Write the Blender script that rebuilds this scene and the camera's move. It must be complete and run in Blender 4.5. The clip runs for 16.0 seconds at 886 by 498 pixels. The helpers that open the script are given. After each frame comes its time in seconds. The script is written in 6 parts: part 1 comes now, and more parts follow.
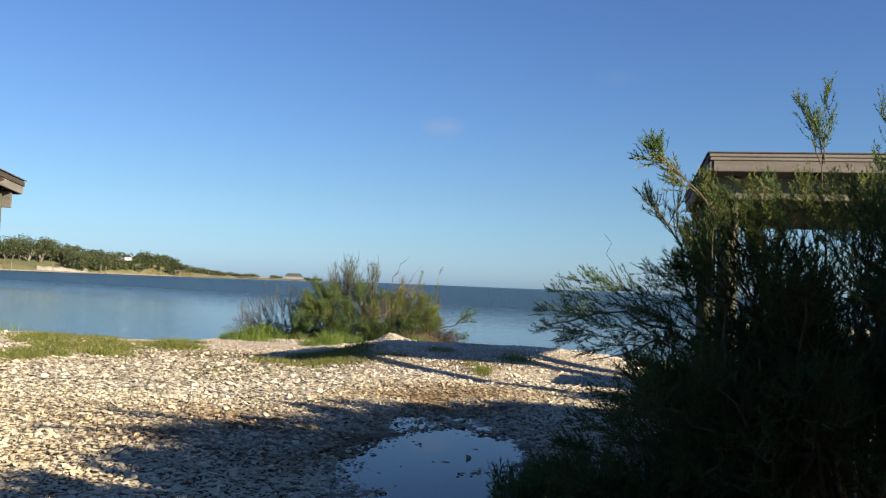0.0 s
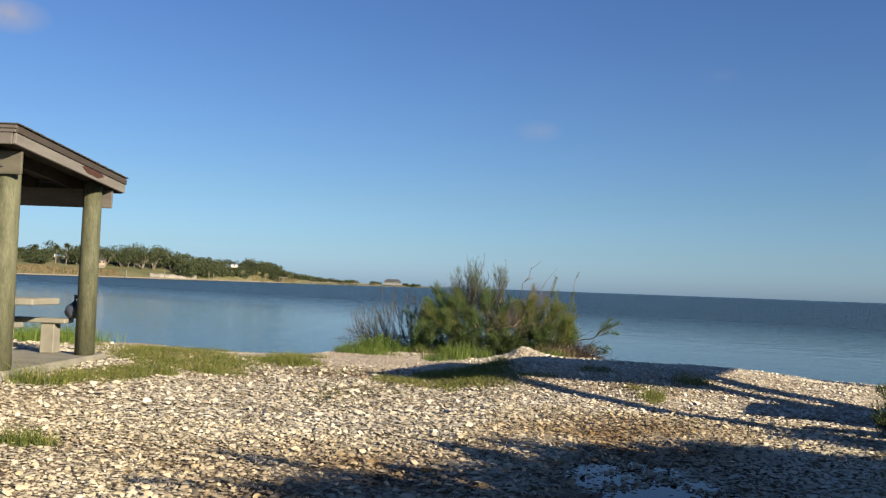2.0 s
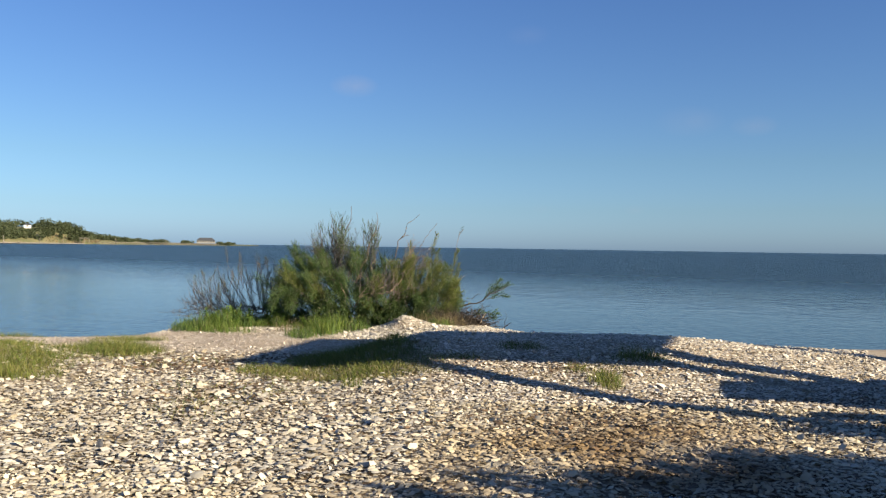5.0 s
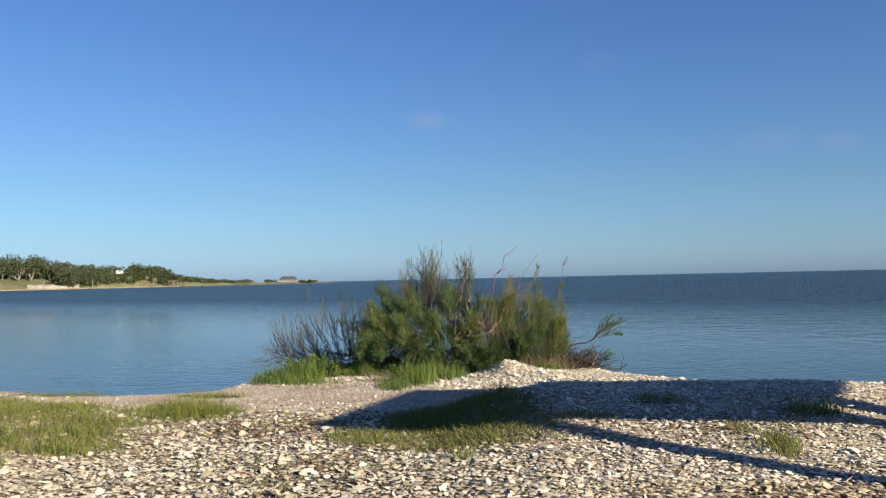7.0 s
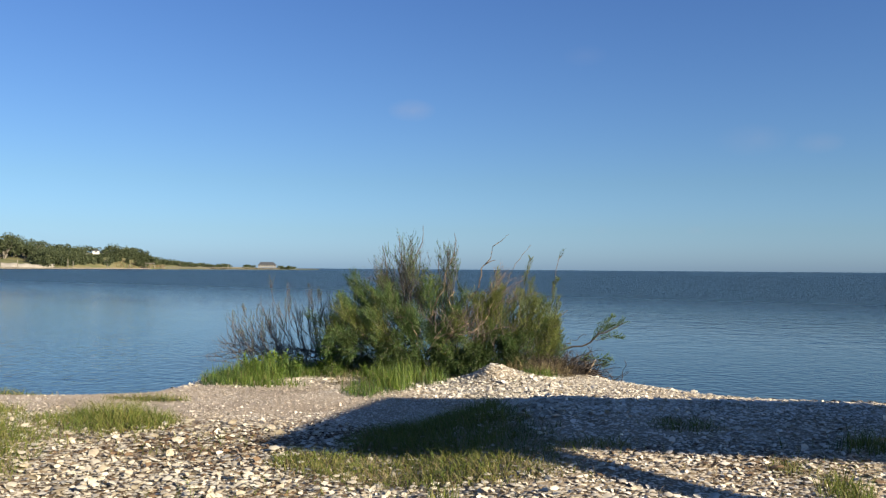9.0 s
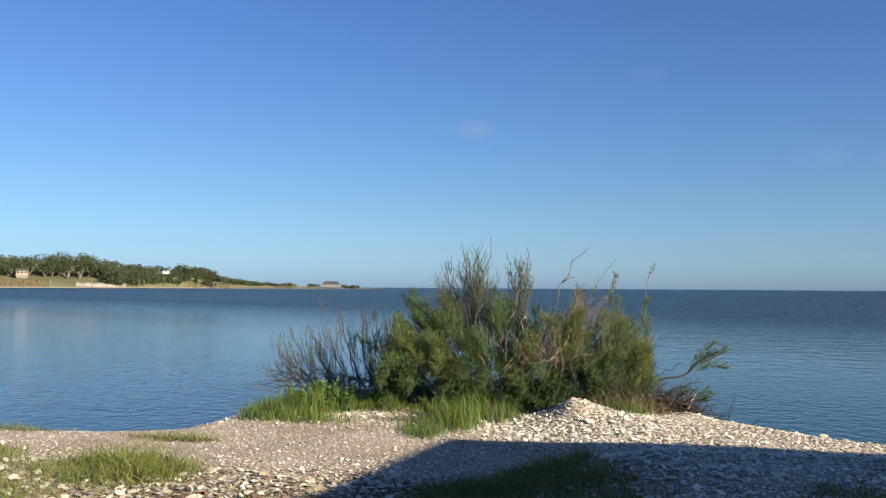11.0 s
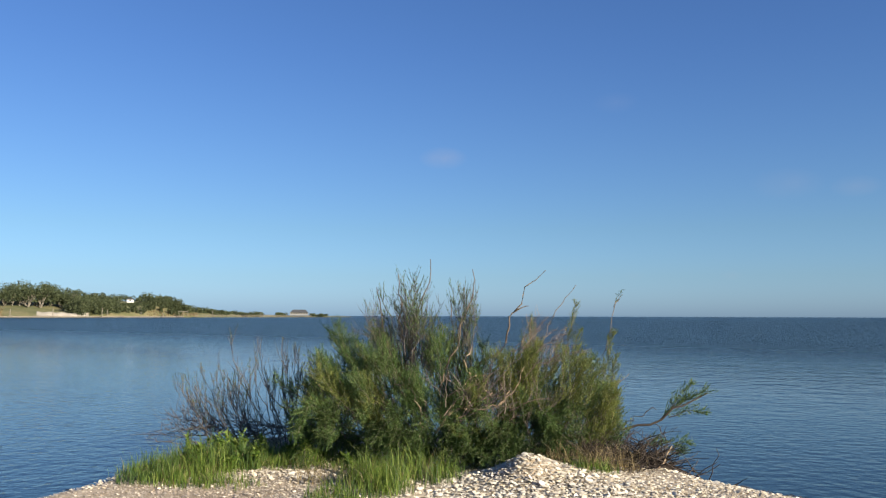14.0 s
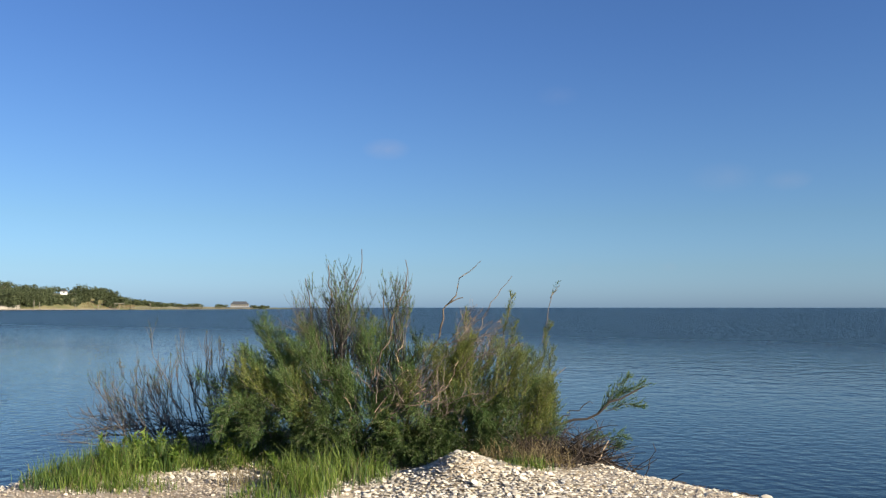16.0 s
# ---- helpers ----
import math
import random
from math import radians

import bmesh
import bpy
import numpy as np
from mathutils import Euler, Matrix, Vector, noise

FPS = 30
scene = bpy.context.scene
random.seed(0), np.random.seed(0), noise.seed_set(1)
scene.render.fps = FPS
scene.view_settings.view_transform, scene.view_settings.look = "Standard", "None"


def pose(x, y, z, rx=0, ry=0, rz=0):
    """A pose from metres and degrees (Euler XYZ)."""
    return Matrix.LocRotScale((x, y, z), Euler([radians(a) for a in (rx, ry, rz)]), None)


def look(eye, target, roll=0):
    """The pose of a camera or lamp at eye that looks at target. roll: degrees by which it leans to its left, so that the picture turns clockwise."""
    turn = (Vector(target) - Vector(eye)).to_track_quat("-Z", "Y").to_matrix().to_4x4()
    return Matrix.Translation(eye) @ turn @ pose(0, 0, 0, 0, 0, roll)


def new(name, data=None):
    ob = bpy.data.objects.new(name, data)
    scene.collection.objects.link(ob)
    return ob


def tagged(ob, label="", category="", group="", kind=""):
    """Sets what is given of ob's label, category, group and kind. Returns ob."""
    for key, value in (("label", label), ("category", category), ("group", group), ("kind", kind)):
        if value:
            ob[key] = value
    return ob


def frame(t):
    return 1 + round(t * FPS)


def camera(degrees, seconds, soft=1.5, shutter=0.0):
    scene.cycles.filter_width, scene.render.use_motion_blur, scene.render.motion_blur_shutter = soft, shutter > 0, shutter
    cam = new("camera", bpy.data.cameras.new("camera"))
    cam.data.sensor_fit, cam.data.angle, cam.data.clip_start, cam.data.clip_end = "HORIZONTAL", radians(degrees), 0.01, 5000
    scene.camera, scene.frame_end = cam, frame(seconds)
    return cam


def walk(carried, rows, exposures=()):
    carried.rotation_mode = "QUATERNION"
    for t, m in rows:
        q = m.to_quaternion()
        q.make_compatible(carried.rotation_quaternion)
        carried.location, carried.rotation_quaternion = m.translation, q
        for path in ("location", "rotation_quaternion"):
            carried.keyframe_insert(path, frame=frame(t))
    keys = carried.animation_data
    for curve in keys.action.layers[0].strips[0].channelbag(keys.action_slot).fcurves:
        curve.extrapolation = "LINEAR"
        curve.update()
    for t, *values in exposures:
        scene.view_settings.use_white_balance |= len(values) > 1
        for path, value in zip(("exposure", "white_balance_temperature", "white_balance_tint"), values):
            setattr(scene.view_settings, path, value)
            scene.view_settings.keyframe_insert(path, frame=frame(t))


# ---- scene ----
import collections

cam = camera(55.1, 16.0, soft=1.3)
PATH = [
    (0, (3.635, -3.078, 1.627), (3.376, -1.096, 1.712), 2.3),
    (0.5, (3.443, -2.624, 1.593), (3.231, -0.636, 1.566), 4.4),
    (0.8, (3.245, -2.26, 1.598), (3.073, -0.268, 1.621), 4.7),
    (1, (3.123, -2.053, 1.61), (2.939, -0.061, 1.634), 4.3),
    (1.5, (2.857, -1.605, 1.623), (2.483, 0.36, 1.631), 1.6),
    (2, (2.54, -1.128, 1.635), (2.057, 0.811, 1.724), 2.1),
    (2.5, (2.229, -0.728, 1.605), (1.904, 1.245, 1.639), 4.7),
    (3, (1.916, -0.187, 1.593), (1.602, 1.788, 1.603), 2.7),
    (3.2, (1.798, 0.014, 1.604), (1.565, 2, 1.604), 3.6),
    (5.3, (1.027, 1.712, 1.692), (0.973, 3.711, 1.688), 0.79),
    (5.5, (1.005, 1.901, 1.71), (0.891, 3.898, 1.72), 1.16),
    (6, (0.839, 2.292, 1.729), (0.6, 4.276, 1.807), 0.37),
    (6.5, (0.715, 2.61, 1.751), (0.471, 4.592, 1.856), -0.92),
    (7, (0.636, 2.98, 1.746), (0.396, 4.965, 1.816), -1.24),
    (7.5, (0.557, 3.376, 1.723), (0.341, 5.363, 1.791), -0.76),
    (8, (0.503, 3.773, 1.733), (0.321, 5.763, 1.803), 0.08),
    (8.5, (0.467, 4.188, 1.762), (0.266, 6.177, 1.816), -0.04),
    (8.7, (0.456, 4.359, 1.753), (0.264, 6.35, 1.797), 0.36),
    (10.8, (0.184, 5.975, 1.747), (-0.072, 7.956, 1.851), 1.1),
    (11, (0.167, 6.151, 1.742), (-0.173, 8.12, 1.833), 0.38),
    (11.5, (0.13, 6.579, 1.753), (-0.234, 8.544, 1.841), -0.79),
    (12, (0.163, 6.907, 1.777), (-0.088, 8.886, 1.911), -0.12),
    (12.5, (0.279, 7.177, 1.767), (-0.001, 9.149, 1.946), 0.49),
    (13, (0.34, 7.405, 1.753), (0.103, 9.383, 1.928), -0),
    (13.5, (0.299, 7.711, 1.756), (0.077, 9.692, 1.915), -0.49),
    (14, (0.309, 7.903, 1.778), (0.04, 9.879, 1.935), 0.18),
    (14.5, (0.336, 8.175, 1.784), (0.086, 10.153, 1.935), 0.68),
    (15, (0.331, 8.199, 1.808), (0.141, 10.186, 1.929), 0.21),
    (15.5, (0.349, 8.25, 1.806), (0.225, 10.241, 1.95), 0.11),
    (16, (0.382, 8.272, 1.787), (0.246, 10.263, 1.924), 0.01),
]
walk(cam, [(t, look(eye, target, roll)) for t, eye, target, roll in PATH],
     [(0, 1.57, 6850, 10), (0.5, 1.77, 6850, 10), (1, 1.69, 6850, 10), (1.5, 1.62, 6850, 10), (2, 1.32, 6850, 10), (2.5, 1.42, 6850, 10), (3, 1.48, 6720, 10), (5.5, 1.47, 6650, 10), (6, 1.39, 6600, 10), (8, 1.42, 6600, 10), (11, 1.44, 6480, 10), (16, 1.43, 6480, 10)])

# ---- light ----
SUN_EL, SUN_AZ = 20.2, 121.1          # azimuth clockwise from +y
world = bpy.data.worlds.new("sky")
scene.world = world
world.use_nodes = True
wn, wl = world.node_tree.nodes, world.node_tree.links
sky = wn.new("ShaderNodeTexSky")
sky.sky_type, sky.sun_disc = "NISHITA", False
sky.sun_elevation, sky.sun_rotation = radians(SUN_EL), radians(SUN_AZ)
sky.air_density, sky.dust_density, sky.ozone_density = 1.0, 0.6, 2.0
# the camera's blue rendering of the clear sky, bluer still in the haze low down
wco, wsep, wramp, wmul = wn.new("ShaderNodeTexCoord"), wn.new("ShaderNodeSeparateXYZ"), wn.new("ShaderNodeValToRGB"), wn.new("ShaderNodeMix")
wl.new(wco.outputs["Generated"], wsep.inputs[0]), wl.new(wsep.outputs[2], wramp.inputs[0])
for _ in range(2):
    wramp.color_ramp.elements.new(0.5)
for e, (q, c) in zip(wramp.color_ramp.elements, [(0.0, (0.285, 0.45, 0.87)), (0.045, (0.27, 0.40, 0.64)), (0.10, (0.27, 0.385, 0.545)), (0.30, (0.25, 0.365, 0.57))]):
    e.position, e.color = q, (*c, 1)
wmul.data_type, wmul.blend_type = "RGBA", "MULTIPLY"
wmul.inputs[0].default_value = 1.0
wl.new(sky.outputs[0], wmul.inputs[6]), wl.new(wramp.outputs[0], wmul.inputs[7])
wlast = wmul.outputs[2]
# a few faint wisps of cloud: direction, breadth, colour
wnoise = wn.new("ShaderNodeTexNoise")
wnoise.inputs["Scale"].default_value, wnoise.inputs["Detail"].default_value = 34.0, 4
wl.new(wco.outputs["Generated"], wnoise.inputs["Vector"])
for (cx, cy, cz), wide, share in (((-0.1326, 0.9740, 0.1839), 0.022, 0.5), ((0.247, 0.9581, 0.1448), 0.03, 0.16), ((0.3123, 0.9399, 0.1383), 0.02, 0.26), ((-0.6437, 0.7193, 0.2611), 0.032, 1.3), ((0.0657, 0.968, 0.2423), 0.02, 0.1), ((0.191, 0.9805, 0.046), 0.01, 0.12), ((0.0864, 0.9952, 0.0464), 0.01, 0.1)):
    wsub, wlen, wmap, wtimes, wmix = (wn.new("ShaderNode" + k) for k in ("VectorMath", "VectorMath", "MapRange", "Math", "Mix"))
    wsub.operation, wlen.operation, wtimes.operation, wmix.data_type = "SUBTRACT", "LENGTH", "MULTIPLY", "RGBA"
    wflat = wn.new("ShaderNodeVectorMath")
    wflat.operation = "MULTIPLY"
    wsub.inputs[1].default_value, wflat.inputs[1].default_value = (cx, cy, cz), (0.75, 0.75, 1.6)
    wl.new(wco.outputs["Generated"], wsub.inputs[0]), wl.new(wsub.outputs[0], wflat.inputs[0]), wl.new(wflat.outputs[0], wlen.inputs[0])
    wl.new(wlen.outputs["Value"], wmap.inputs["Value"])
    for k, v in zip(("From Min", "From Max", "To Min", "To Max"), (0.0, wide, share, 0.0)):
        wmap.inputs[k].default_value = v
    wl.new(wmap.outputs[0], wtimes.inputs[0]), wl.new(wnoise.outputs[0], wtimes.inputs[1])
    wl.new(wtimes.outputs[0], wmix.inputs[0]), wl.new(wlast, wmix.inputs[6])
    wmix.inputs[7].default_value = (2.0, 2.0, 2.35, 1)
    wlast = wmix.outputs[2]
wl.new(wlast, wn["Background"].inputs[0])
wn["Background"].inputs[1].default_value = 0.088
sun = new("sun", bpy.data.lights.new("sun", "SUN"))
sun.data.energy, sun.data.angle, sun.data.color = 5.0, radians(0.55), (1.0, 0.875, 0.67)
to_sun = Vector((math.sin(radians(SUN_AZ)) * math.cos(radians(SUN_EL)), math.cos(radians(SUN_AZ)) * math.cos(radians(SUN_EL)), math.sin(radians(SUN_EL))))
sun.matrix_world = look(to_sun * 50, (0, 0, 0))


# ---- materials ----
def mat(name, ramp, scale=8.0, rough=0.8, bump=0.3, metal=0.0, fine=60.0, random_tint=0.0, island=False, spec=0.4, stretch=(1, 1, 1), noise_mix=0.6, bump_dist=0.01):
    """Two scales of noise through a colour ramp, with relief. ramp: [(position, (r, g, b)), ...]"""
    m = bpy.data.materials.new(name)
    m.use_nodes = True
    n, l = m.node_tree.nodes, m.node_tree.links
    b = n["Principled BSDF"]
    co, mp = n.new("ShaderNodeTexCoord"), n.new("ShaderNodeMapping")
    mp.inputs["Scale"].default_value = stretch
    l.new(co.outputs["Object"], mp.inputs[0])
    a, f = n.new("ShaderNodeTexNoise"), n.new("ShaderNodeTexNoise")
    a.inputs["Scale"].default_value, f.inputs["Scale"].default_value = scale, fine
    a.inputs["Detail"].default_value, f.inputs["Detail"].default_value = 5, 4
    for q in (a, f):
        l.new(mp.outputs[0], q.inputs["Vector"])
    mix = n.new("ShaderNodeMix")
    mix.inputs[0].default_value = 1 - noise_mix
    l.new(a.outputs[0], mix.inputs[2]), l.new(f.outputs[0], mix.inputs[3])
    val = mix.outputs[0]
    if random_tint:
        src = n.new("ShaderNodeNewGeometry").outputs["Random Per Island"] if island else n.new("ShaderNodeObjectInfo").outputs["Random"]
        mm = n.new("ShaderNodeMix")
        mm.inputs[0].default_value = random_tint
        l.new(val, mm.inputs[2]), l.new(src, mm.inputs[3])
        val = mm.outputs[0]
    r = n.new("ShaderNodeValToRGB")
    while len(r.color_ramp.elements) < len(ramp):
        r.color_ramp.elements.new(0.5)
    for e, (p, c) in zip(r.color_ramp.elements, ramp):
        e.position, e.color = p, (*c, 1)
    l.new(val, r.inputs[0]), l.new(r.outputs[0], b.inputs["Base Color"])
    b.inputs["Roughness"].default_value, b.inputs["Metallic"].default_value = rough, metal
    b.inputs["Specular IOR Level"].default_value = spec
    if bump:
        bp = n.new("ShaderNodeBump")
        bp.inputs["Strength"].default_value, bp.inputs["Distance"].default_value = bump, bump_dist
        l.new(mix.outputs[0], bp.inputs["Height"]), l.new(bp.outputs[0], b.inputs["Normal"])
    return m


def leafy(name, ramp, trans=0.35, rough=0.6):
    """Thin leaves: colour varies leaf by leaf and clump by clump, and some light passes through."""
    m = mat(name, ramp, scale=2.2, fine=9.0, rough=rough, bump=0, random_tint=0.45, island=True, spec=0.3)
    n, l = m.node_tree.nodes, m.node_tree.links
    t, s = n.new("ShaderNodeBsdfTranslucent"), n.new("ShaderNodeMixShader")
    ramp_out = next(q for q in n if q.type == "VALTORGB").outputs[0]
    l.new(ramp_out, t.inputs[0])
    s.inputs[0].default_value = trans
    l.new(n["Principled BSDF"].outputs[0], s.inputs[1]), l.new(t.outputs[0], s.inputs[2])
    l.new(s.outputs[0], n["Material Output"].inputs[0])
    return m


M_GROUND = mat("beach_soil", [(0.3, (0.217, 0.174, 0.123)), (0.5, (0.34, 0.286, 0.217)), (0.7, (0.45, 0.391, 0.308))], scale=1.2, fine=45, bump=0.8, bump_dist=0.02)
M_SHELL = mat("oyster_shell", [(0.2, (0.18, 0.136, 0.085)), (0.34, (0.36, 0.306, 0.215)), (0.5, (0.47, 0.42, 0.32)), (0.8, (0.55, 0.51, 0.42))], scale=0.9, fine=40, bump=0.4, random_tint=0.36, island=True, rough=0.65)
M_GRIT = mat("shell_grit", [(0.2, (0.305, 0.249, 0.181)), (0.34, (0.466, 0.41, 0.321)), (0.5, (0.563, 0.511, 0.422)), (0.8, (0.644, 0.604, 0.531))], scale=0.7, fine=40, bump=0.3, random_tint=0.3, island=True, rough=0.7)
M_CREAM = mat("clean_oyster_shell", [(0.2, (0.172, 0.129, 0.0819)), (0.34, (0.328, 0.281, 0.207)), (0.5, (0.437, 0.394, 0.312)), (0.8, (0.515, 0.484, 0.413))], scale=0.9, fine=40, bump=0.4, random_tint=0.36, island=True, rough=0.65)
M_LITTER = mat("leaf_litter", [(0.25, (0.055, 0.033, 0.018)), (0.5, (0.12, 0.075, 0.042)), (0.8, (0.2, 0.135, 0.08))], scale=3, fine=40, bump=0.2, random_tint=0.3, island=True, rough=0.85)
M_WHITE_SHELL = mat("bleached_shell", [(0.2, (0.33, 0.27, 0.2)), (0.36, (0.5, 0.445, 0.355)), (0.52, (0.58, 0.535, 0.455)), (0.8, (0.66, 0.625, 0.56))], scale=2.5, fine=40, bump=0.4, random_tint=0.36, island=True, rough=0.6)
M_FINE = mat("fine_gravel", [(0.25, (0.341, 0.284, 0.232)), (0.5, (0.473, 0.42, 0.362)), (0.8, (0.572, 0.527, 0.472))], scale=1.5, fine=60, bump=0, random_tint=0.4, island=True, rough=0.75)
M_SLAB = mat("concrete", [(0.25, (0.107, 0.101, 0.0819)), (0.5, (0.189, 0.18, 0.148)), (0.75, (0.271, 0.258, 0.217))], scale=3, fine=70, bump=0.4)
M_WOOD = mat("weathered_board", [(0.25, (0.0458, 0.0397, 0.0362)), (0.5, (0.094, 0.0839, 0.0775)), (0.75, (0.156, 0.142, 0.133))], scale=3, fine=40, bump=0.5, stretch=(0.35, 3, 3), random_tint=0.25)
M_RAKE = mat("weathered_rake", [(0.25, (0.0718, 0.0643, 0.0579)), (0.5, (0.143, 0.134, 0.123)), (0.75, (0.221, 0.211, 0.202))], scale=3, fine=40, bump=0.5, stretch=(3, 0.35, 3), random_tint=0.25)
M_DRIP = mat("dark_drip_board", [(0.25, (0.0144, 0.0114, 0.00982)), (0.5, (0.0307, 0.0246, 0.0209)), (0.75, (0.0573, 0.0471, 0.0401))], scale=3, fine=40, bump=0.5, stretch=(3, 0.35, 3), random_tint=0.2)
# rafters and roof deck: shade under the roof is painted into darker boards
M_SOFFIT = mat("shaded_soffit_board", [(0.25, (0.0151, 0.0131, 0.0101)), (0.5, (0.0328, 0.0278, 0.0212)), (0.75, (0.0554, 0.0479, 0.0378))], scale=3, fine=40, bump=0.5, stretch=(0.35, 3, 3), random_tint=0.25)
M_BEAM = mat("treated_beam", [(0.25, (0.0498, 0.0449, 0.0342)), (0.5, (0.103, 0.0955, 0.0732)), (0.75, (0.153, 0.144, 0.122))], scale=3, fine=40, bump=0.5, stretch=(0.35, 3, 3), random_tint=0.2)
M_RUST = mat("rust_red_stain", [(0.3, (0.0285, 0.011, 0.0075)), (0.7, (0.0617, 0.025, 0.017))], scale=9, fine=60, bump=0.3)
M_BAG = mat("dark_plastic", [(0.3, (0.0189, 0.0252, 0.0378)), (0.7, (0.0567, 0.0693, 0.0945))], scale=10, fine=60, bump=0.6, rough=0.35)
M_POST = mat("treated_post", [(0.28, (0.0282, 0.0297, 0.0155)), (0.42, (0.0563, 0.0599, 0.0342)), (0.56, (0.0916, 0.0942, 0.0569)), (0.75, (0.141, 0.141, 0.0931))], scale=7, fine=40, bump=0.7, stretch=(2.6, 2.6, 0.45), random_tint=0.1, noise_mix=0.5)
M_ROOF = mat("asphalt_shingle", [(0.3, (0.0221, 0.0176, 0.0151)), (0.7, (0.063, 0.0536, 0.0441))], scale=6, fine=150, bump=0.5)
M_BOLT = mat("galvanised", [(0.3, (0.189, 0.183, 0.17)), (0.7, (0.315, 0.302, 0.284))], metal=0.8, rough=0.45, bump=0)
M_BARK = mat("tamarisk_bark", [(0.25, (0.0315, 0.0239, 0.0176)), (0.5, (0.0819, 0.0599, 0.041)), (0.75, (0.151, 0.113, 0.0756))], scale=9, fine=60, bump=0.6)
M_PALE = mat("bare_pale_wood", [(0.25, (0.17, 0.12, 0.075)), (0.5, (0.3, 0.225, 0.15)), (0.75, (0.41, 0.33, 0.24))], scale=9, fine=60, bump=0.5)
M_DRY = mat("dry_twig", [(0.25, (0.0567, 0.0441, 0.0378)), (0.5, (0.117, 0.0945, 0.0788)), (0.75, (0.189, 0.158, 0.132))], scale=4, fine=30, bump=0)
M_THICKET = mat("grey_dead_twig", [(0.25, (0.0315, 0.0265, 0.0252)), (0.5, (0.0662, 0.0567, 0.0536)), (0.75, (0.126, 0.11, 0.101))], scale=4, fine=30, bump=0)
M_PINK = mat("dead_pinkish_twig", [(0.25, (0.101, 0.0693, 0.0536)), (0.5, (0.189, 0.139, 0.107)), (0.75, (0.284, 0.227, 0.183))], scale=4, fine=30, bump=0)
M_BROWN = mat("dark_brown_twig", [(0.25, (0.0136, 0.0095, 0.00727)), (0.5, (0.0341, 0.025, 0.0195)), (0.75, (0.068, 0.0522, 0.0408))], scale=4, fine=30, bump=0)
# olive also stands for lit foliage, dark for shaded, besides varying the tone
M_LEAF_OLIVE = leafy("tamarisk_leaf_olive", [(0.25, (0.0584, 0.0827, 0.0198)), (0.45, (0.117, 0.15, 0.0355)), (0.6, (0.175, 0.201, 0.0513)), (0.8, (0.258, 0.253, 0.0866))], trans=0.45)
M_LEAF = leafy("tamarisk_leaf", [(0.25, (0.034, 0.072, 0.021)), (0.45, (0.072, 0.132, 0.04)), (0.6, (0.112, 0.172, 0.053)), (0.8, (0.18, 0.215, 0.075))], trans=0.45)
M_LEAF_DARK = leafy("tamarisk_leaf_deep_or_shaded", [(0.25, (0.024, 0.044, 0.012)), (0.5, (0.048, 0.084, 0.024)), (0.8, (0.104, 0.132, 0.04))])
M_LEAF_DRY = leafy("tamarisk_leaf_dry", [(0.25, (0.0504, 0.0536, 0.0189)), (0.5, (0.0945, 0.0945, 0.0315)), (0.8, (0.164, 0.132, 0.0504))])
M_GRASS = leafy("grass_fresh", [(0.25, (0.0428, 0.0902, 0.0107)), (0.5, (0.0974, 0.156, 0.023)), (0.8, (0.195, 0.234, 0.0508))], trans=0.42)
M_GRASS_DEEP = leafy("grass_deep", [(0.25, (0.022, 0.05, 0.012)), (0.5, (0.05, 0.095, 0.022)), (0.8, (0.1, 0.15, 0.04))], trans=0.4)
M_STRAW = leafy("dead_straw", [(0.25, (0.126, 0.0945, 0.0441)), (0.5, (0.214, 0.17, 0.0882)), (0.8, (0.315, 0.265, 0.164))])
M_GRASS_SHORT = leafy("grass_short", [(0.25, (0.05, 0.08, 0.014)), (0.45, (0.105, 0.14, 0.026)), (0.6, (0.165, 0.178, 0.042)), (0.8, (0.26, 0.228, 0.08))])


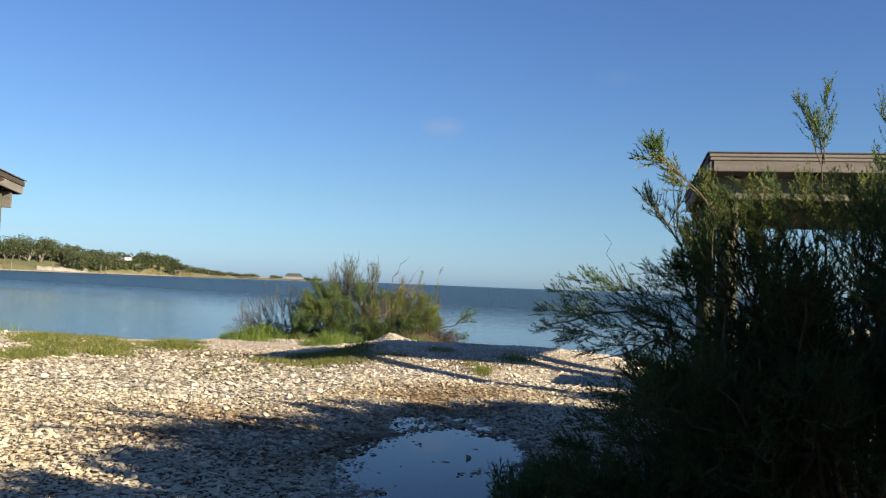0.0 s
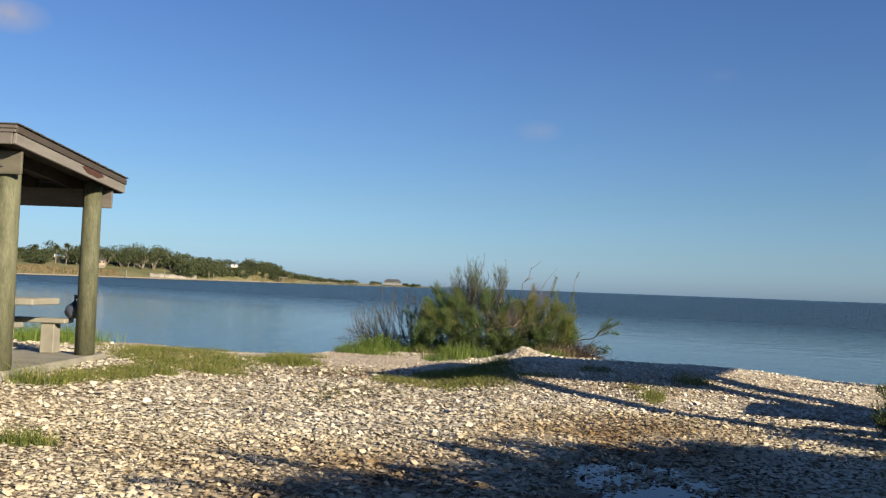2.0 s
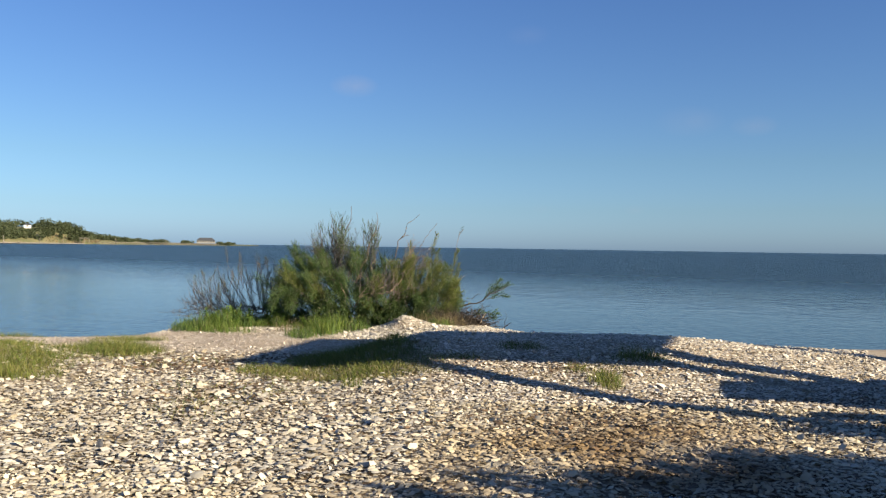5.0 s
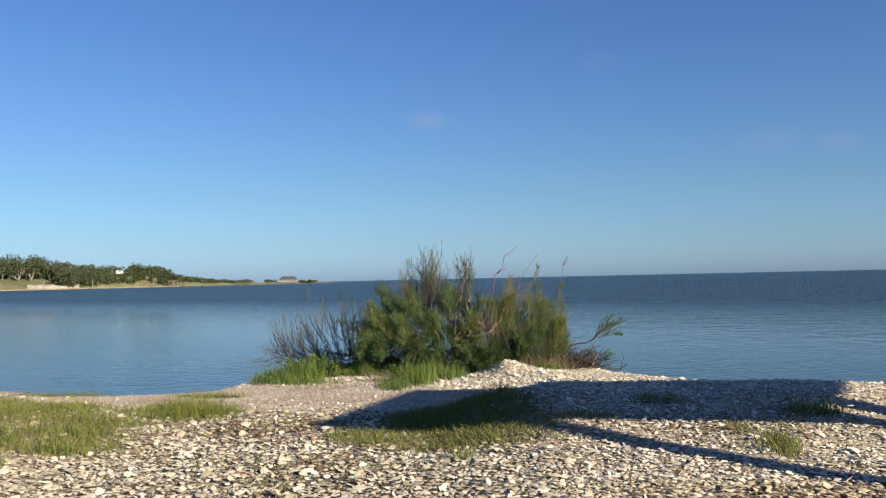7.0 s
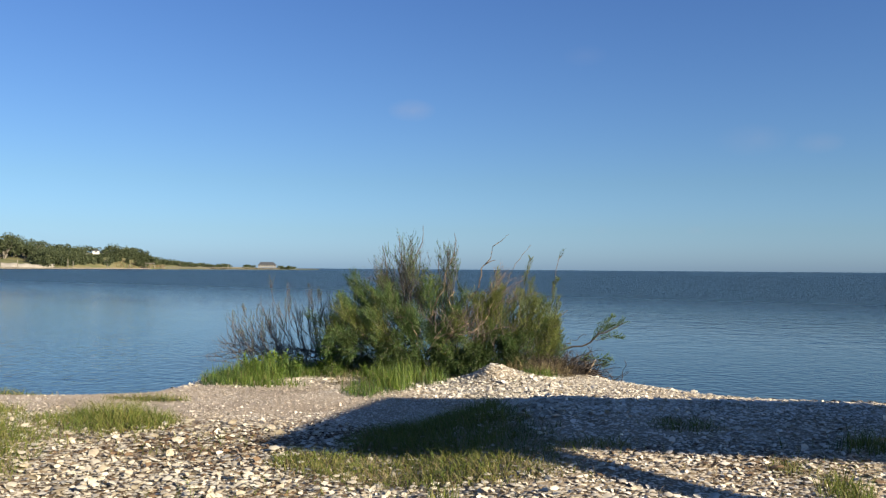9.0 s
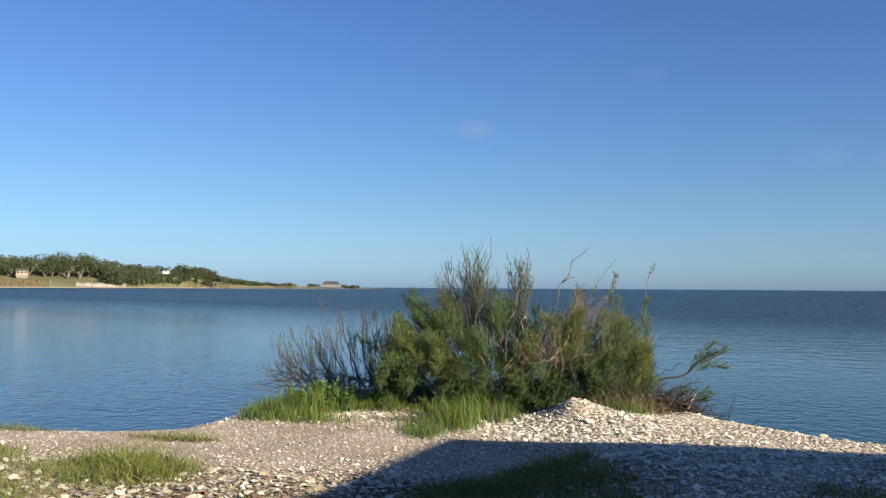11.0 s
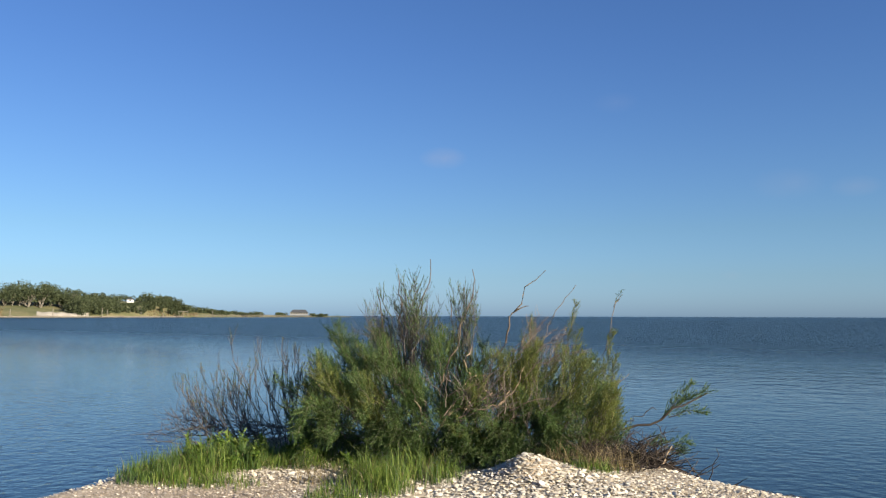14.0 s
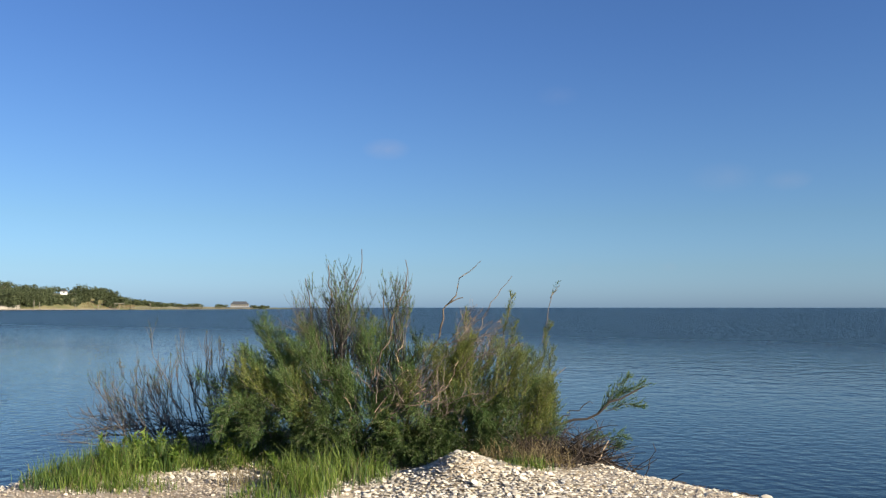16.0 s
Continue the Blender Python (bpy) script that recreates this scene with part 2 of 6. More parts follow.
def stain_and_shade(m, tint, y_clean, y_full, patches=(), axis=1):
    """Mud and algae stain low wet shells patchily; one layer paints in tree shade. patches: [(x, y, reach)]."""
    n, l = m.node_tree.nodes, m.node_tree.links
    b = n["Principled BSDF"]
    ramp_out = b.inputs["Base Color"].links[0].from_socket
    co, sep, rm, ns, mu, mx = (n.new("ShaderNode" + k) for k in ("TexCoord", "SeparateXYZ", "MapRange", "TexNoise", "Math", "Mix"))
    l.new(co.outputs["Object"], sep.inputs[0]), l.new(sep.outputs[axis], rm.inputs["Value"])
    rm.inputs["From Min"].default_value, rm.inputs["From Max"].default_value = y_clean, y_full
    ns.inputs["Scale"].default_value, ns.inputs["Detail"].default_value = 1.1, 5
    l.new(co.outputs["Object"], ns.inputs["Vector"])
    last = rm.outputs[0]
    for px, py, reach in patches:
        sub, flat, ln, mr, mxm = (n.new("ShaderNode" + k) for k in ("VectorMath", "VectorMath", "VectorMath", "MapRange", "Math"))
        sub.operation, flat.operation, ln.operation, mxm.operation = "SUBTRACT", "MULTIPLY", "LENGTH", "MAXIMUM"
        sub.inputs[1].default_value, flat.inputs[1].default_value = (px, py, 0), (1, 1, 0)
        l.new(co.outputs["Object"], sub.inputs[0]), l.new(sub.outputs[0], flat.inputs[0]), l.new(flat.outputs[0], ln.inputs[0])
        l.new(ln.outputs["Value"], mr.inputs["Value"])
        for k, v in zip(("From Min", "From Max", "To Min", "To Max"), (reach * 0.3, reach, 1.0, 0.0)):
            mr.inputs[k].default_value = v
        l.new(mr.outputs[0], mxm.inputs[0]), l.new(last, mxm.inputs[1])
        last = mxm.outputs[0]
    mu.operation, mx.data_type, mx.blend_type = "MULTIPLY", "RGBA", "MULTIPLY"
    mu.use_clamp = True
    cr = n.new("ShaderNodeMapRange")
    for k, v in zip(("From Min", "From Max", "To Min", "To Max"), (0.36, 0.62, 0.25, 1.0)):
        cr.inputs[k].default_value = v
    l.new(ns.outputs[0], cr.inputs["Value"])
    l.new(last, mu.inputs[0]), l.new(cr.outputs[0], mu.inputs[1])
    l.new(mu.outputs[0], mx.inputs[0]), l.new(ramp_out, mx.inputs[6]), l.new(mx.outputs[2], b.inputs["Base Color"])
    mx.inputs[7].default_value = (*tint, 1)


stain_and_shade(M_SHELL, (0.76, 0.65, 0.48), 7.5, -1.0, [(2.5, 8.4, 1.8), (1.6, 7.6, 1.6), (-1.5, 10.2, 1.5)])
# wet brown by the puddle, with the tree shade painted into the colour
stain_and_shade(M_SHELL, (0.45, 0.36, 0.26), -20, -30, [(1.9, 5.2, 2.6), (0.7, 5.0, 2.2), (2.6, 7.6, 1.6)])
stain_and_shade(M_SHELL, (0.8, 0.7, 0.58), -20, -30, [(2.7, 4.4, 2.0)])
stain_and_shade(M_GRIT, (0.42, 0.3, 0.18), -20, -30, [(-2.6, 11.7, 1.9), (-1.3, 10.3, 1.8)])
# soil between the shells gets darker towards the nearer beach
stain_and_shade(M_GROUND, (0.32, 0.25, 0.18), 12.5, 9.5)
for m in (M_GRIT, M_GROUND, M_FINE):          # wet at the waterline
    stain_and_shade(m, (0.42, 0.34, 0.26), 0.24, 0.09, axis=2)
M_WATER = bpy.data.materials.new("bay_water")
M_PUDDLE = bpy.data.materials.new("puddle_water")


def build_water(m, base, rough, waves, calm=None, ripple=None):
    """Waves: [(scale, stretch in x and y, height)]. calm: the y where ripples begin and where they are full.
    ripple: (scale, height) of the finest ones, the same everywhere."""
    m.use_nodes = True
    n, l = m.node_tree.nodes, m.node_tree.links
    b = n["Principled BSDF"]
    b.inputs["Base Color"].default_value = (*base, 1)
    b.inputs["Roughness"].default_value, b.inputs["IOR"].default_value, b.inputs["Specular IOR Level"].default_value = rough, 1.33, 0.26
    co, last, force = n.new("ShaderNodeTexCoord"), None, None
    if calm:
        sep, push, rmap = n.new("ShaderNodeSeparateXYZ"), n.new("ShaderNodeMath"), n.new("ShaderNodeMapRange")
        l.new(co.outputs["Object"], sep.inputs[0])
        push.operation = "MULTIPLY_ADD"          # the breeze reaches nearer the shore to the right
        l.new(sep.outputs[0], push.inputs[0]), l.new(sep.outputs[1], push.inputs[2])
        push.inputs[1].default_value = 0.6
        for k, v in zip(("From Min", "From Max", "To Min", "To Max"), (*calm, 0.012, 1.0)):
            rmap.inputs[k].default_value = v
        rmap.interpolation_type = "SMOOTHSTEP"
        l.new(push.outputs[0], rmap.inputs["Value"])
        force = rmap.outputs[0]
        rr = n.new("ShaderNodeMapRange")
        rr.inputs["To Min"].default_value, rr.inputs["To Max"].default_value = rough, 0.28
        l.new(force, rr.inputs["Value"]), l.new(rr.outputs[0], b.inputs["Roughness"])
    for scale, sx, sy, h in ([(ripple[0], 1, 1, ripple[1])] if ripple else []) + waves:
        mp, t, bp = n.new("ShaderNodeMapping"), n.new("ShaderNodeTexNoise"), n.new("ShaderNodeBump")
        mp.inputs["Scale"].default_value = (sx, sy, 1)
        mp.inputs["Rotation"].default_value = (0, 0, 0.12)
        t.inputs["Scale"].default_value, t.inputs["Detail"].default_value = scale, 3
        bp.inputs["Strength"].default_value, bp.inputs["Distance"].default_value = 1.0, h
        if force and (last or not ripple):
            l.new(force, bp.inputs["Strength"])
        l.new(co.outputs["Object"], mp.inputs[0]), l.new(mp.outputs[0], t.inputs["Vector"]), l.new(t.outputs[0], bp.inputs["Height"])
        if last:
            l.new(last.outputs[0], bp.inputs["Normal"])
        last = bp
    l.new(last.outputs[0], b.inputs["Normal"])


build_water(M_WATER, (0.010, 0.024, 0.034), 0.05, [(5.5, 1.0, 1.0, 0.012), (3.2, 1.0, 0.8, 0.25), (1.6, 1.0, 0.8, 0.7), (0.6, 0.8, 0.8, 0.6)], (24, 68), (5.0, 0.016))
build_water(M_PUDDLE, (0.05, 0.05, 0.048), 0.02, [(3.0, 1, 1, 0.0008)])


# ---- building helpers ----
rng = np.random.default_rng(7)


def mesh_np(name, verts, faces, material=None, smooth=False):
    """A mesh from arrays: verts (n, 3), faces (m, k)."""
    verts, faces = np.asarray(verts, np.float32), np.asarray(faces, np.int32)
    me = bpy.data.meshes.new(name)
    count, k = faces.shape
    me.vertices.add(len(verts)), me.loops.add(count * k), me.polygons.add(count)
    me.vertices.foreach_set("co", verts.ravel())
    me.loops.foreach_set("vertex_index", faces.ravel())
    me.polygons.foreach_set("loop_start", np.arange(0, count * k, k, dtype=np.int32))
    me.update(calc_edges=True)
    if smooth:
        me.polygons.foreach_set("use_smooth", np.ones(count, bool))
    if material:
        me.materials.append(material)
    return me


def bm_mesh(name, bm, material, smooth=False):
    me = bpy.data.meshes.new(name)
    bm.to_mesh(me)
    bm.free()
    me.materials.append(material)
    if smooth:
        for p in me.polygons:
            p.use_smooth = True
    return me


def part(name, me, parent, label="", at=None):
    ob = new(name, me)
    ob.parent = parent
    if at is not None:
        ob.matrix_basis = at
    return tagged(ob, label=label)


def box_bm(x0, x1, y0, y1, z0, z1, bevel=0.006, warp=0.0):
    bm = bmesh.new()
    bmesh.ops.create_cube(bm, size=1)
    for v in bm.verts:
        v.co = ((x0 + x1) / 2 + v.co.x * (x1 - x0), (y0 + y1) / 2 + v.co.y * (y1 - y0), (z0 + z1) / 2 + v.co.z * (z1 - z0))
        v.co += Vector([random.uniform(-warp, warp) for _ in range(3)])
    if bevel:
        bmesh.ops.bevel(bm, geom=bm.edges[:], offset=bevel, segments=1, affect="EDGES")
    return bm


def tube_np(points, radii, sides=6):
    """Verts and quads of a tapered tube along points."""
    p, r = np.asarray(points, float), np.asarray(radii, float)
    d = np.gradient(p, axis=0)
    d /= np.linalg.norm(d, axis=1, keepdims=True) + 1e-9
    ref = np.where(np.abs(d[:, 2:3]) > 0.9, (1.0, 0, 0), (0, 0, 1.0))
    u = np.cross(d, ref)
    u /= np.linalg.norm(u, axis=1, keepdims=True) + 1e-9
    v = np.cross(d, u)
    a = np.arange(sides) * 2 * np.pi / sides
    verts = p[:, None] + r[:, None, None] * (np.cos(a)[None, :, None] * u[:, None] + np.sin(a)[None, :, None] * v[:, None])
    i, j = np.meshgrid(np.arange(len(p) - 1), np.arange(sides), indexing="ij")
    k = (j + 1) % sides
    faces = np.stack([i * sides + j, i * sides + k, (i + 1) * sides + k, (i + 1) * sides + j], -1).reshape(-1, 4)
    return verts.reshape(-1, 3), faces


def joined(pieces):
    verts, faces, base = [], [], 0
    for v, f in pieces:
        verts.append(v), faces.append(np.asarray(f) + base)
        base += len(v)
    return np.concatenate(verts), np.concatenate(faces)


def lerp(x, pairs):
    return np.interp(x, [p[0] for p in pairs], [p[1] for p in pairs])


def bump(x, y, cx, cy, rx, ry, rot=0.0):
    c, s = math.cos(rot), math.sin(rot)
    u, v = ((x - cx) * c + (y - cy) * s) / rx, (-(x - cx) * s + (y - cy) * c) / ry
    return np.exp(-(u * u + v * v))


def smooth01(v, a, b):
    t = np.clip((v - a) / (b - a), 0, 1)
    return t * t * (3 - 2 * t)


# ---- ground ----
def shore(x):
    """The y of the waterline."""
    return lerp(x, [(-80, 26), (-30, 19), (-12, 16.4), (-7.6, 15.9), (-6.4, 15.25), (-5.5, 15.35), (-4.7, 15.5), (-4.3, 15.62), (-4.15, 15.8), (-4.08, 16.3), (-4.0, 18.6), (-3.6, 19.6), (-2, 20.4), (0.5, 19.6), (1.2, 18.4), (1.6, 17.5), (2.1, 16.9), (2.7, 16.4), (3.4, 16.15), (7, 16.1), (12, 15.6), (30, 12), (80, 2)])


def wobble(x, y, k):
    return (np.sin(x * 1.7 * k + 1.3) * np.cos(y * 1.3 * k + 0.4) + 0.6 * np.sin(x * 2.9 * k - y * 2.3 * k + 2.0) + 0.4 * np.cos(x * 5.3 * k + y * 4.1 * k)) / 2


PUDDLE_Z = 0.105


def hollow(x, y):
    """The puddle's bed: a long basin with a wider far end."""
    return np.maximum(bump(x, y, 2.76, 4.55, 0.74, 2.2, 0.06), 1.1 * bump(x, y, 2.42, 6.12, 0.66, 0.9))


def height(x, y):
    x, y = np.asarray(x, float), np.asarray(y, float)
    left = smooth01(-x, -0.85, 0.8)
    berm = lerp(y, [(-80, 0.6), (-8, 0.16), (0, 0.13), (3.5, 0.13), (6, 0.15), (8.5, 0.17), (9.8, 0.185), (10.5, 0.25), (11.3, 0.39), (12.0, 0.53), (12.6, 0.565), (13.0, 0.5), (13.5, 0.36), (14.2, 0.25), (16, 0.27), (40, 0.25)])
    beach = lerp(y, [(-80, 0.6), (-8, 0.16), (0, 0.13), (3.5, 0.13), (6, 0.14), (9, 0.15), (12, 0.17), (14, 0.185), (40, 0.2)])
    inland = berm * (1 - left) + beach * left
    inland = inland + 0.24 * smooth01(-x, 2.8, 5.2) * smooth01(y, 3, 7) * (1 - smooth01(y, 11.2, 13.6))
    inland = inland - 0.17 * smooth01(x, 2.8, 6.5) * smooth01(y, 10.5, 12.8)
    inland = inland + 0.13 * bump(x, y, 0.0, 16.2, 0.34, 0.4) + 0.08 * bump(x, y, 0.05, 16.1, 0.7, 0.5) + 0.06 * bump(x, y, 0.0, 15.95, 0.16, 0.22) + 0.02 * bump(x, y, 0.9, 15.6, 1.3, 0.6)
    d = shore(x) - y + 0.10 * wobble(x, y, 1.0)
    edge = lerp(d, [(-60, -3.0), (-3, -0.55), (-0.8, -0.12), (0, 0.0), (0.4, 0.09), (1.2, 0.24), (2.2, 0.36), (3.2, 0.6)])
    z = np.minimum(inland, edge)
    z = z + 0.014 * wobble(x, y, 1.1) * (d > 0.3)
    basin = hollow(x, y)
    low = np.clip(basin * 1.5, 0, 1)
    z = z - 0.064 * low + (0.018 * wobble(x, y, 3.0) + 0.014 * wobble(x, y, 7.0)) * smooth01(basin, 0.05, 0.3)
    return z


def grid_lines(near, far, fine, reach, steps):
    core = np.arange(near, far + 1e-6, fine)
    out = np.geomspace(fine, reach, steps)
    return np.unique(np.concatenate([near - out, core, far + out]))


gx, gy = grid_lines(-9, 9, 0.1, 140, 24), grid_lines(-5, 20, 0.1, 120, 22)
gy = gy[gy < 70]
X, Y = np.meshgrid(gx, gy, indexing="ij")
i, j = np.meshgrid(np.arange(len(gx) - 1), np.arange(len(gy) - 1), indexing="ij")
n = len(gy)
quads = np.stack([i * n + j, (i + 1) * n + j, (i + 1) * n + j + 1, i * n + j + 1], -1).reshape(-1, 4)
ground = tagged(new("ground", mesh_np("ground", np.stack([X, Y, height(X, Y)], -1).reshape(-1, 3), quads, M_GROUND, True)), "sandy shell beach ground sloping to the bay", "ground", kind="structure")


def sheet(name, x0, x1, y0, y1, z, material):
    return new(name, mesh_np(name, [(x0, y0, z), (x1, y0, z), (x1, y1, z), (x0, y1, z)], [(0, 1, 2, 3)], material))


tagged(sheet("water", -4500, 4500, -300, 4700, 0.0, M_WATER), "calm blue bay water with small ripples", "water", kind="structure")
tagged(sheet("puddle", 1.4, 4.2, 1.0, 7.4, PUDDLE_Z, M_PUDDLE), "still rain puddle reflecting blue sky among shells", "puddle", kind="structure")


# ---- scattered shells ----
def scatter(x0, x1, y0, y1, step, keep):
    """Points on a jittered grid, kept by a probability."""
    u, v = np.meshgrid(np.arange(x0, x1, step), np.arange(y0, y1, step), indexing="ij")
    p = np.stack([u.ravel(), v.ravel()], 1)
    p += rng.uniform(-0.5, 0.5, p.shape) * step
    return p[rng.random(len(p)) < keep(p[:, 0], p[:, 1])]


def shells(points, size, rich, k=6):
    """Irregular cupped shells lying at all tilts: a rim of k corners, an inner ring or peak."""
    n = len(points)
    s = size * rng.lognormal(0, 0.3, n)
    a = np.arange(k) * 2 * np.pi / k + rng.uniform(0, 6.28, (n, 1))
    rad = s[:, None] * rng.uniform(0.6, 1.3, (n, k)) * 0.5
    ex = rng.uniform(0.55, 0.95, (n, 1))
    rim = np.stack([np.cos(a) * rad, np.sin(a) * rad * ex, 0 * a], -1)
    top = rim * rng.uniform(0.5, 0.72, (n, 1, 1)) + np.stack([0 * a, 0 * a, s[:, None] * rng.uniform(0.03, 0.16, (n, k))], -1)
    if not rich:
        top = top.mean(1, keepdims=True)
    local = np.concatenate([rim, top], 1)
    tilt, head = rng.normal(0, 0.4, n), rng.uniform(0, 6.28, n)
    ct, st = np.cos(tilt)[:, None], np.sin(tilt)[:, None]
    x, y, z = local[..., 0], local[..., 1] * ct - local[..., 2] * st, local[..., 1] * st + local[..., 2] * ct
    ch, sh = np.cos(head)[:, None], np.sin(head)[:, None]
    local = np.stack([x * ch - y * sh, x * sh + y * ch, z], -1)
    base = np.stack([points[:, 0], points[:, 1], height(points[:, 0], points[:, 1]) + rng.uniform(-0.06, 0.42, n) * s], -1)
    verts = local + base[:, None]
    m = verts.shape[1]
    if rich:
        q = [(c, (c + 1) % k, k + (c + 1) % k, k + c) for c in range(k)] + [(k, k + 1, k + 2, k + 3), (k, k + 3, k + 4, k + 5)]
    else:
        q = [(c, (c + 1) % k, k) for c in range(k)]
    faces = (np.arange(n) * m)[:, None, None] + np.array(q)[None]
    return verts.reshape(-1, 3), faces.reshape(-1, len(q[0]))


def dry(x, y):
    return np.clip((shore(x) - y) / 0.5, 0, 1)


def fine_patch(x, y):
    """Where the beach is fine gravel with few whole shells."""
    return np.clip(1.9 * bump(x, y, -3.2, 14.35, 2.1, 1.05, -0.04) + 1.2 * bump(x, y, -5.8, 14.5, 1.4, 0.5), 0, 1)


GRASS_SPOTS = [(-4.8, 11.2, 1.15, 0.95, 0.05), (-4.34, 10.45, 0.75, 0.4, 0.1), (-5.7, 12.8, 0.75, 0.6, 0.0), (-3.62, 12.75, 0.58, 0.5, 0.1), (-7.2, 12.9, 1.4, 1.0, 0.0), (-5.3, 6.75, 0.6, 0.16, 0.2), (-4.35, 8.9, 0.35, 0.9, 0.0), (-0.25, 10.95, 0.95, 0.3, -0.1), (0.2, 11.45, 0.45, 0.35, 0.0), (-0.35, 12.2, 0.6, 0.65, 0.4), (-0.6, 12.25, 0.5, 0.6, 0.3), (-0.15, 13.1, 0.3, 0.35, 0.0), (-1.2, 11.4, 0.4, 0.2, 0.0), (-2.66, 5.31, 0.35, 0.25, 0.2), (1.72, 11.72, 0.3, 0.13, -0.1), (0.97, 11.28, 0.28, 0.08, 0.0), (2.3, 10.93, 0.14, 0.12, 0.0), (2.6, 10.5, 0.14, 0.28, 0.0), (-4.02, 14.25, 0.5, 0.12, 0.0), (-6.2, 14.6, 0.8, 0.2, 0.0)]
GRASS_THIN = [(-1.35, 9.35, 0.55, 0.65, 0.0), (-1.25, 10.2, 0.7, 0.5, 0.0), (0.61, 11.1, 0.4, 0.2, 0.0), (-0.1, 10.36, 0.1, 0.1, 0.0), (-2.67, 11.92, 0.8, 0.5, 0.0), (2.62, 11.0, 0.5, 0.3, 0.0)]


def grassy(x, y):
    return np.clip(sum(bump(x, y, *spot) for spot in GRASS_SPOTS) * 1.2, 0, 1)


def bare(x, y):
    """Where brown soil shows between the shells."""
    return bump(x, y, -2.3, 11.9, 1.1, 0.75, 0.1) + 0.6 * bump(x, y, -1.4, 10.0, 0.8, 0.9) + 0.5 * bump(x, y, 2.0, 8.75, 1.3, 0.5)


def wet_keep(x, y):
    """Few shells break the surface in the puddle's middle."""
    return 1 - 0.8 * smooth01(hollow(x, y) + 0.25 * wobble(x, y, 3.0) + 0.25 * wobble(x, y, 7.0), 0.22, 0.5)


def keep_near(x, y):
    return (1 - 0.9 * grassy(x, y)) * dry(x, y) * (1 - 0.62 * np.clip(bare(x, y), 0, 1)) * (1 - 0.97 * fine_patch(x, y))


def closest(x, y):
    return (y < 3.9) & (x > -1.2)


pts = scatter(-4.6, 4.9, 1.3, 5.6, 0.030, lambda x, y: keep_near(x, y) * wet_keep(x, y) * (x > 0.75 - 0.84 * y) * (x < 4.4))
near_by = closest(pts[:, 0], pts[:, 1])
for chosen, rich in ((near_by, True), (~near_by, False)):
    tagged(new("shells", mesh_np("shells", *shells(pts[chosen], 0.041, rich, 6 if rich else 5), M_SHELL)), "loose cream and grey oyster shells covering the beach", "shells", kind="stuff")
def creamy(x, y):
    """The open middle of the beach has larger, cleaner shells."""
    return (x < 0.7 + 0.25 * wobble(x, y, 1.5)) & (y > 7.0) & (y < 12.9 + 0.2 * wobble(x, y, 2.0))


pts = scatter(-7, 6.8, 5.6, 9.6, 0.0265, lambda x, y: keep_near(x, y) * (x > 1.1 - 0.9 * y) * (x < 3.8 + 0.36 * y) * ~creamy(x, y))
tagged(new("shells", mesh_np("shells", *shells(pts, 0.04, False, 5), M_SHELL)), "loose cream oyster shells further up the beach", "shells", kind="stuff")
pts = scatter(-7, 1.2, 7.0, 13.2, 0.0305, lambda x, y: keep_near(x, y) * (x > 1.1 - 0.9 * y) * creamy(x, y))
tagged(new("shells", mesh_np("shells", *shells(pts, 0.048, False, 5), M_CREAM)), "clean cream oyster shells in the beach's open middle", "shells", kind="stuff")
pts = scatter(-7.0, 7.2, 9.6, 17.2, 0.0265, lambda x, y: keep_near(x, y) * (x < 3.1 + 0.25 * y) * ~creamy(x, y))
tagged(new("shell_grit", mesh_np("shell_grit", *shells(pts, lerp(pts[:, 1], [(9.6, 0.039), (12.5, 0.031), (16, 0.026)]), False, 5), M_GRIT)), "small broken pale shells toward the waterline", "shells", kind="stuff")
pts = scatter(-4.2, 4.5, 7.4, 13.2, 0.027, lambda x, y: 0.9 * np.clip(1.2 * bare(x, y) + 0.5 * bump(x, y, -1.3, 12.4, 0.6, 0.6) + 0.6 * bump(x, y, 2.4, 11.0, 1.2, 0.25), 0, 1) * (0.35 + 0.65 * (wobble(x, y, 4.0) > 0)))
tagged(new("leaf_litter", mesh_np("leaf_litter", *shells(pts, 0.04, False, 4), M_LITTER)), "brown leaf litter and bits of wood between the shells", "litter", kind="stuff")


def keep_out(x, y):
    seen = ((y > 1.3) & (x > 0.75 - 0.84 * y) & (x < 4.9 + 0.5 * smooth01(y, 5, 6)) & (y < 5.6)) | ((y >= 5.6) & (x > 1.1 - 0.9 * y) & (x < 3.8 + 0.36 * y) & (x > -7)) | ((y > 9.6) & (np.abs(x) < 7))
    return (1 - 0.9 * grassy(x, y)) * (1 - seen) * dry(x, y)


pts = scatter(-11, 10, -7, 14.5, 0.085, keep_out)
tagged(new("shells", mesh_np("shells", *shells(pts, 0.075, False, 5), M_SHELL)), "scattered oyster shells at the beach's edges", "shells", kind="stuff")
pts = scatter(-7.5, -0.4, 12.6, 16.2, 0.0195, lambda x, y: smooth01(fine_patch(x, y), 0.25, 0.7) * dry(x, y) * 0.8)
tagged(new("fine_gravel", mesh_np("fine_gravel", *shells(pts, 0.018, False, 4), M_FINE)), "fine pinkish-beige shell gravel by the grass", "gravel", kind="stuff")


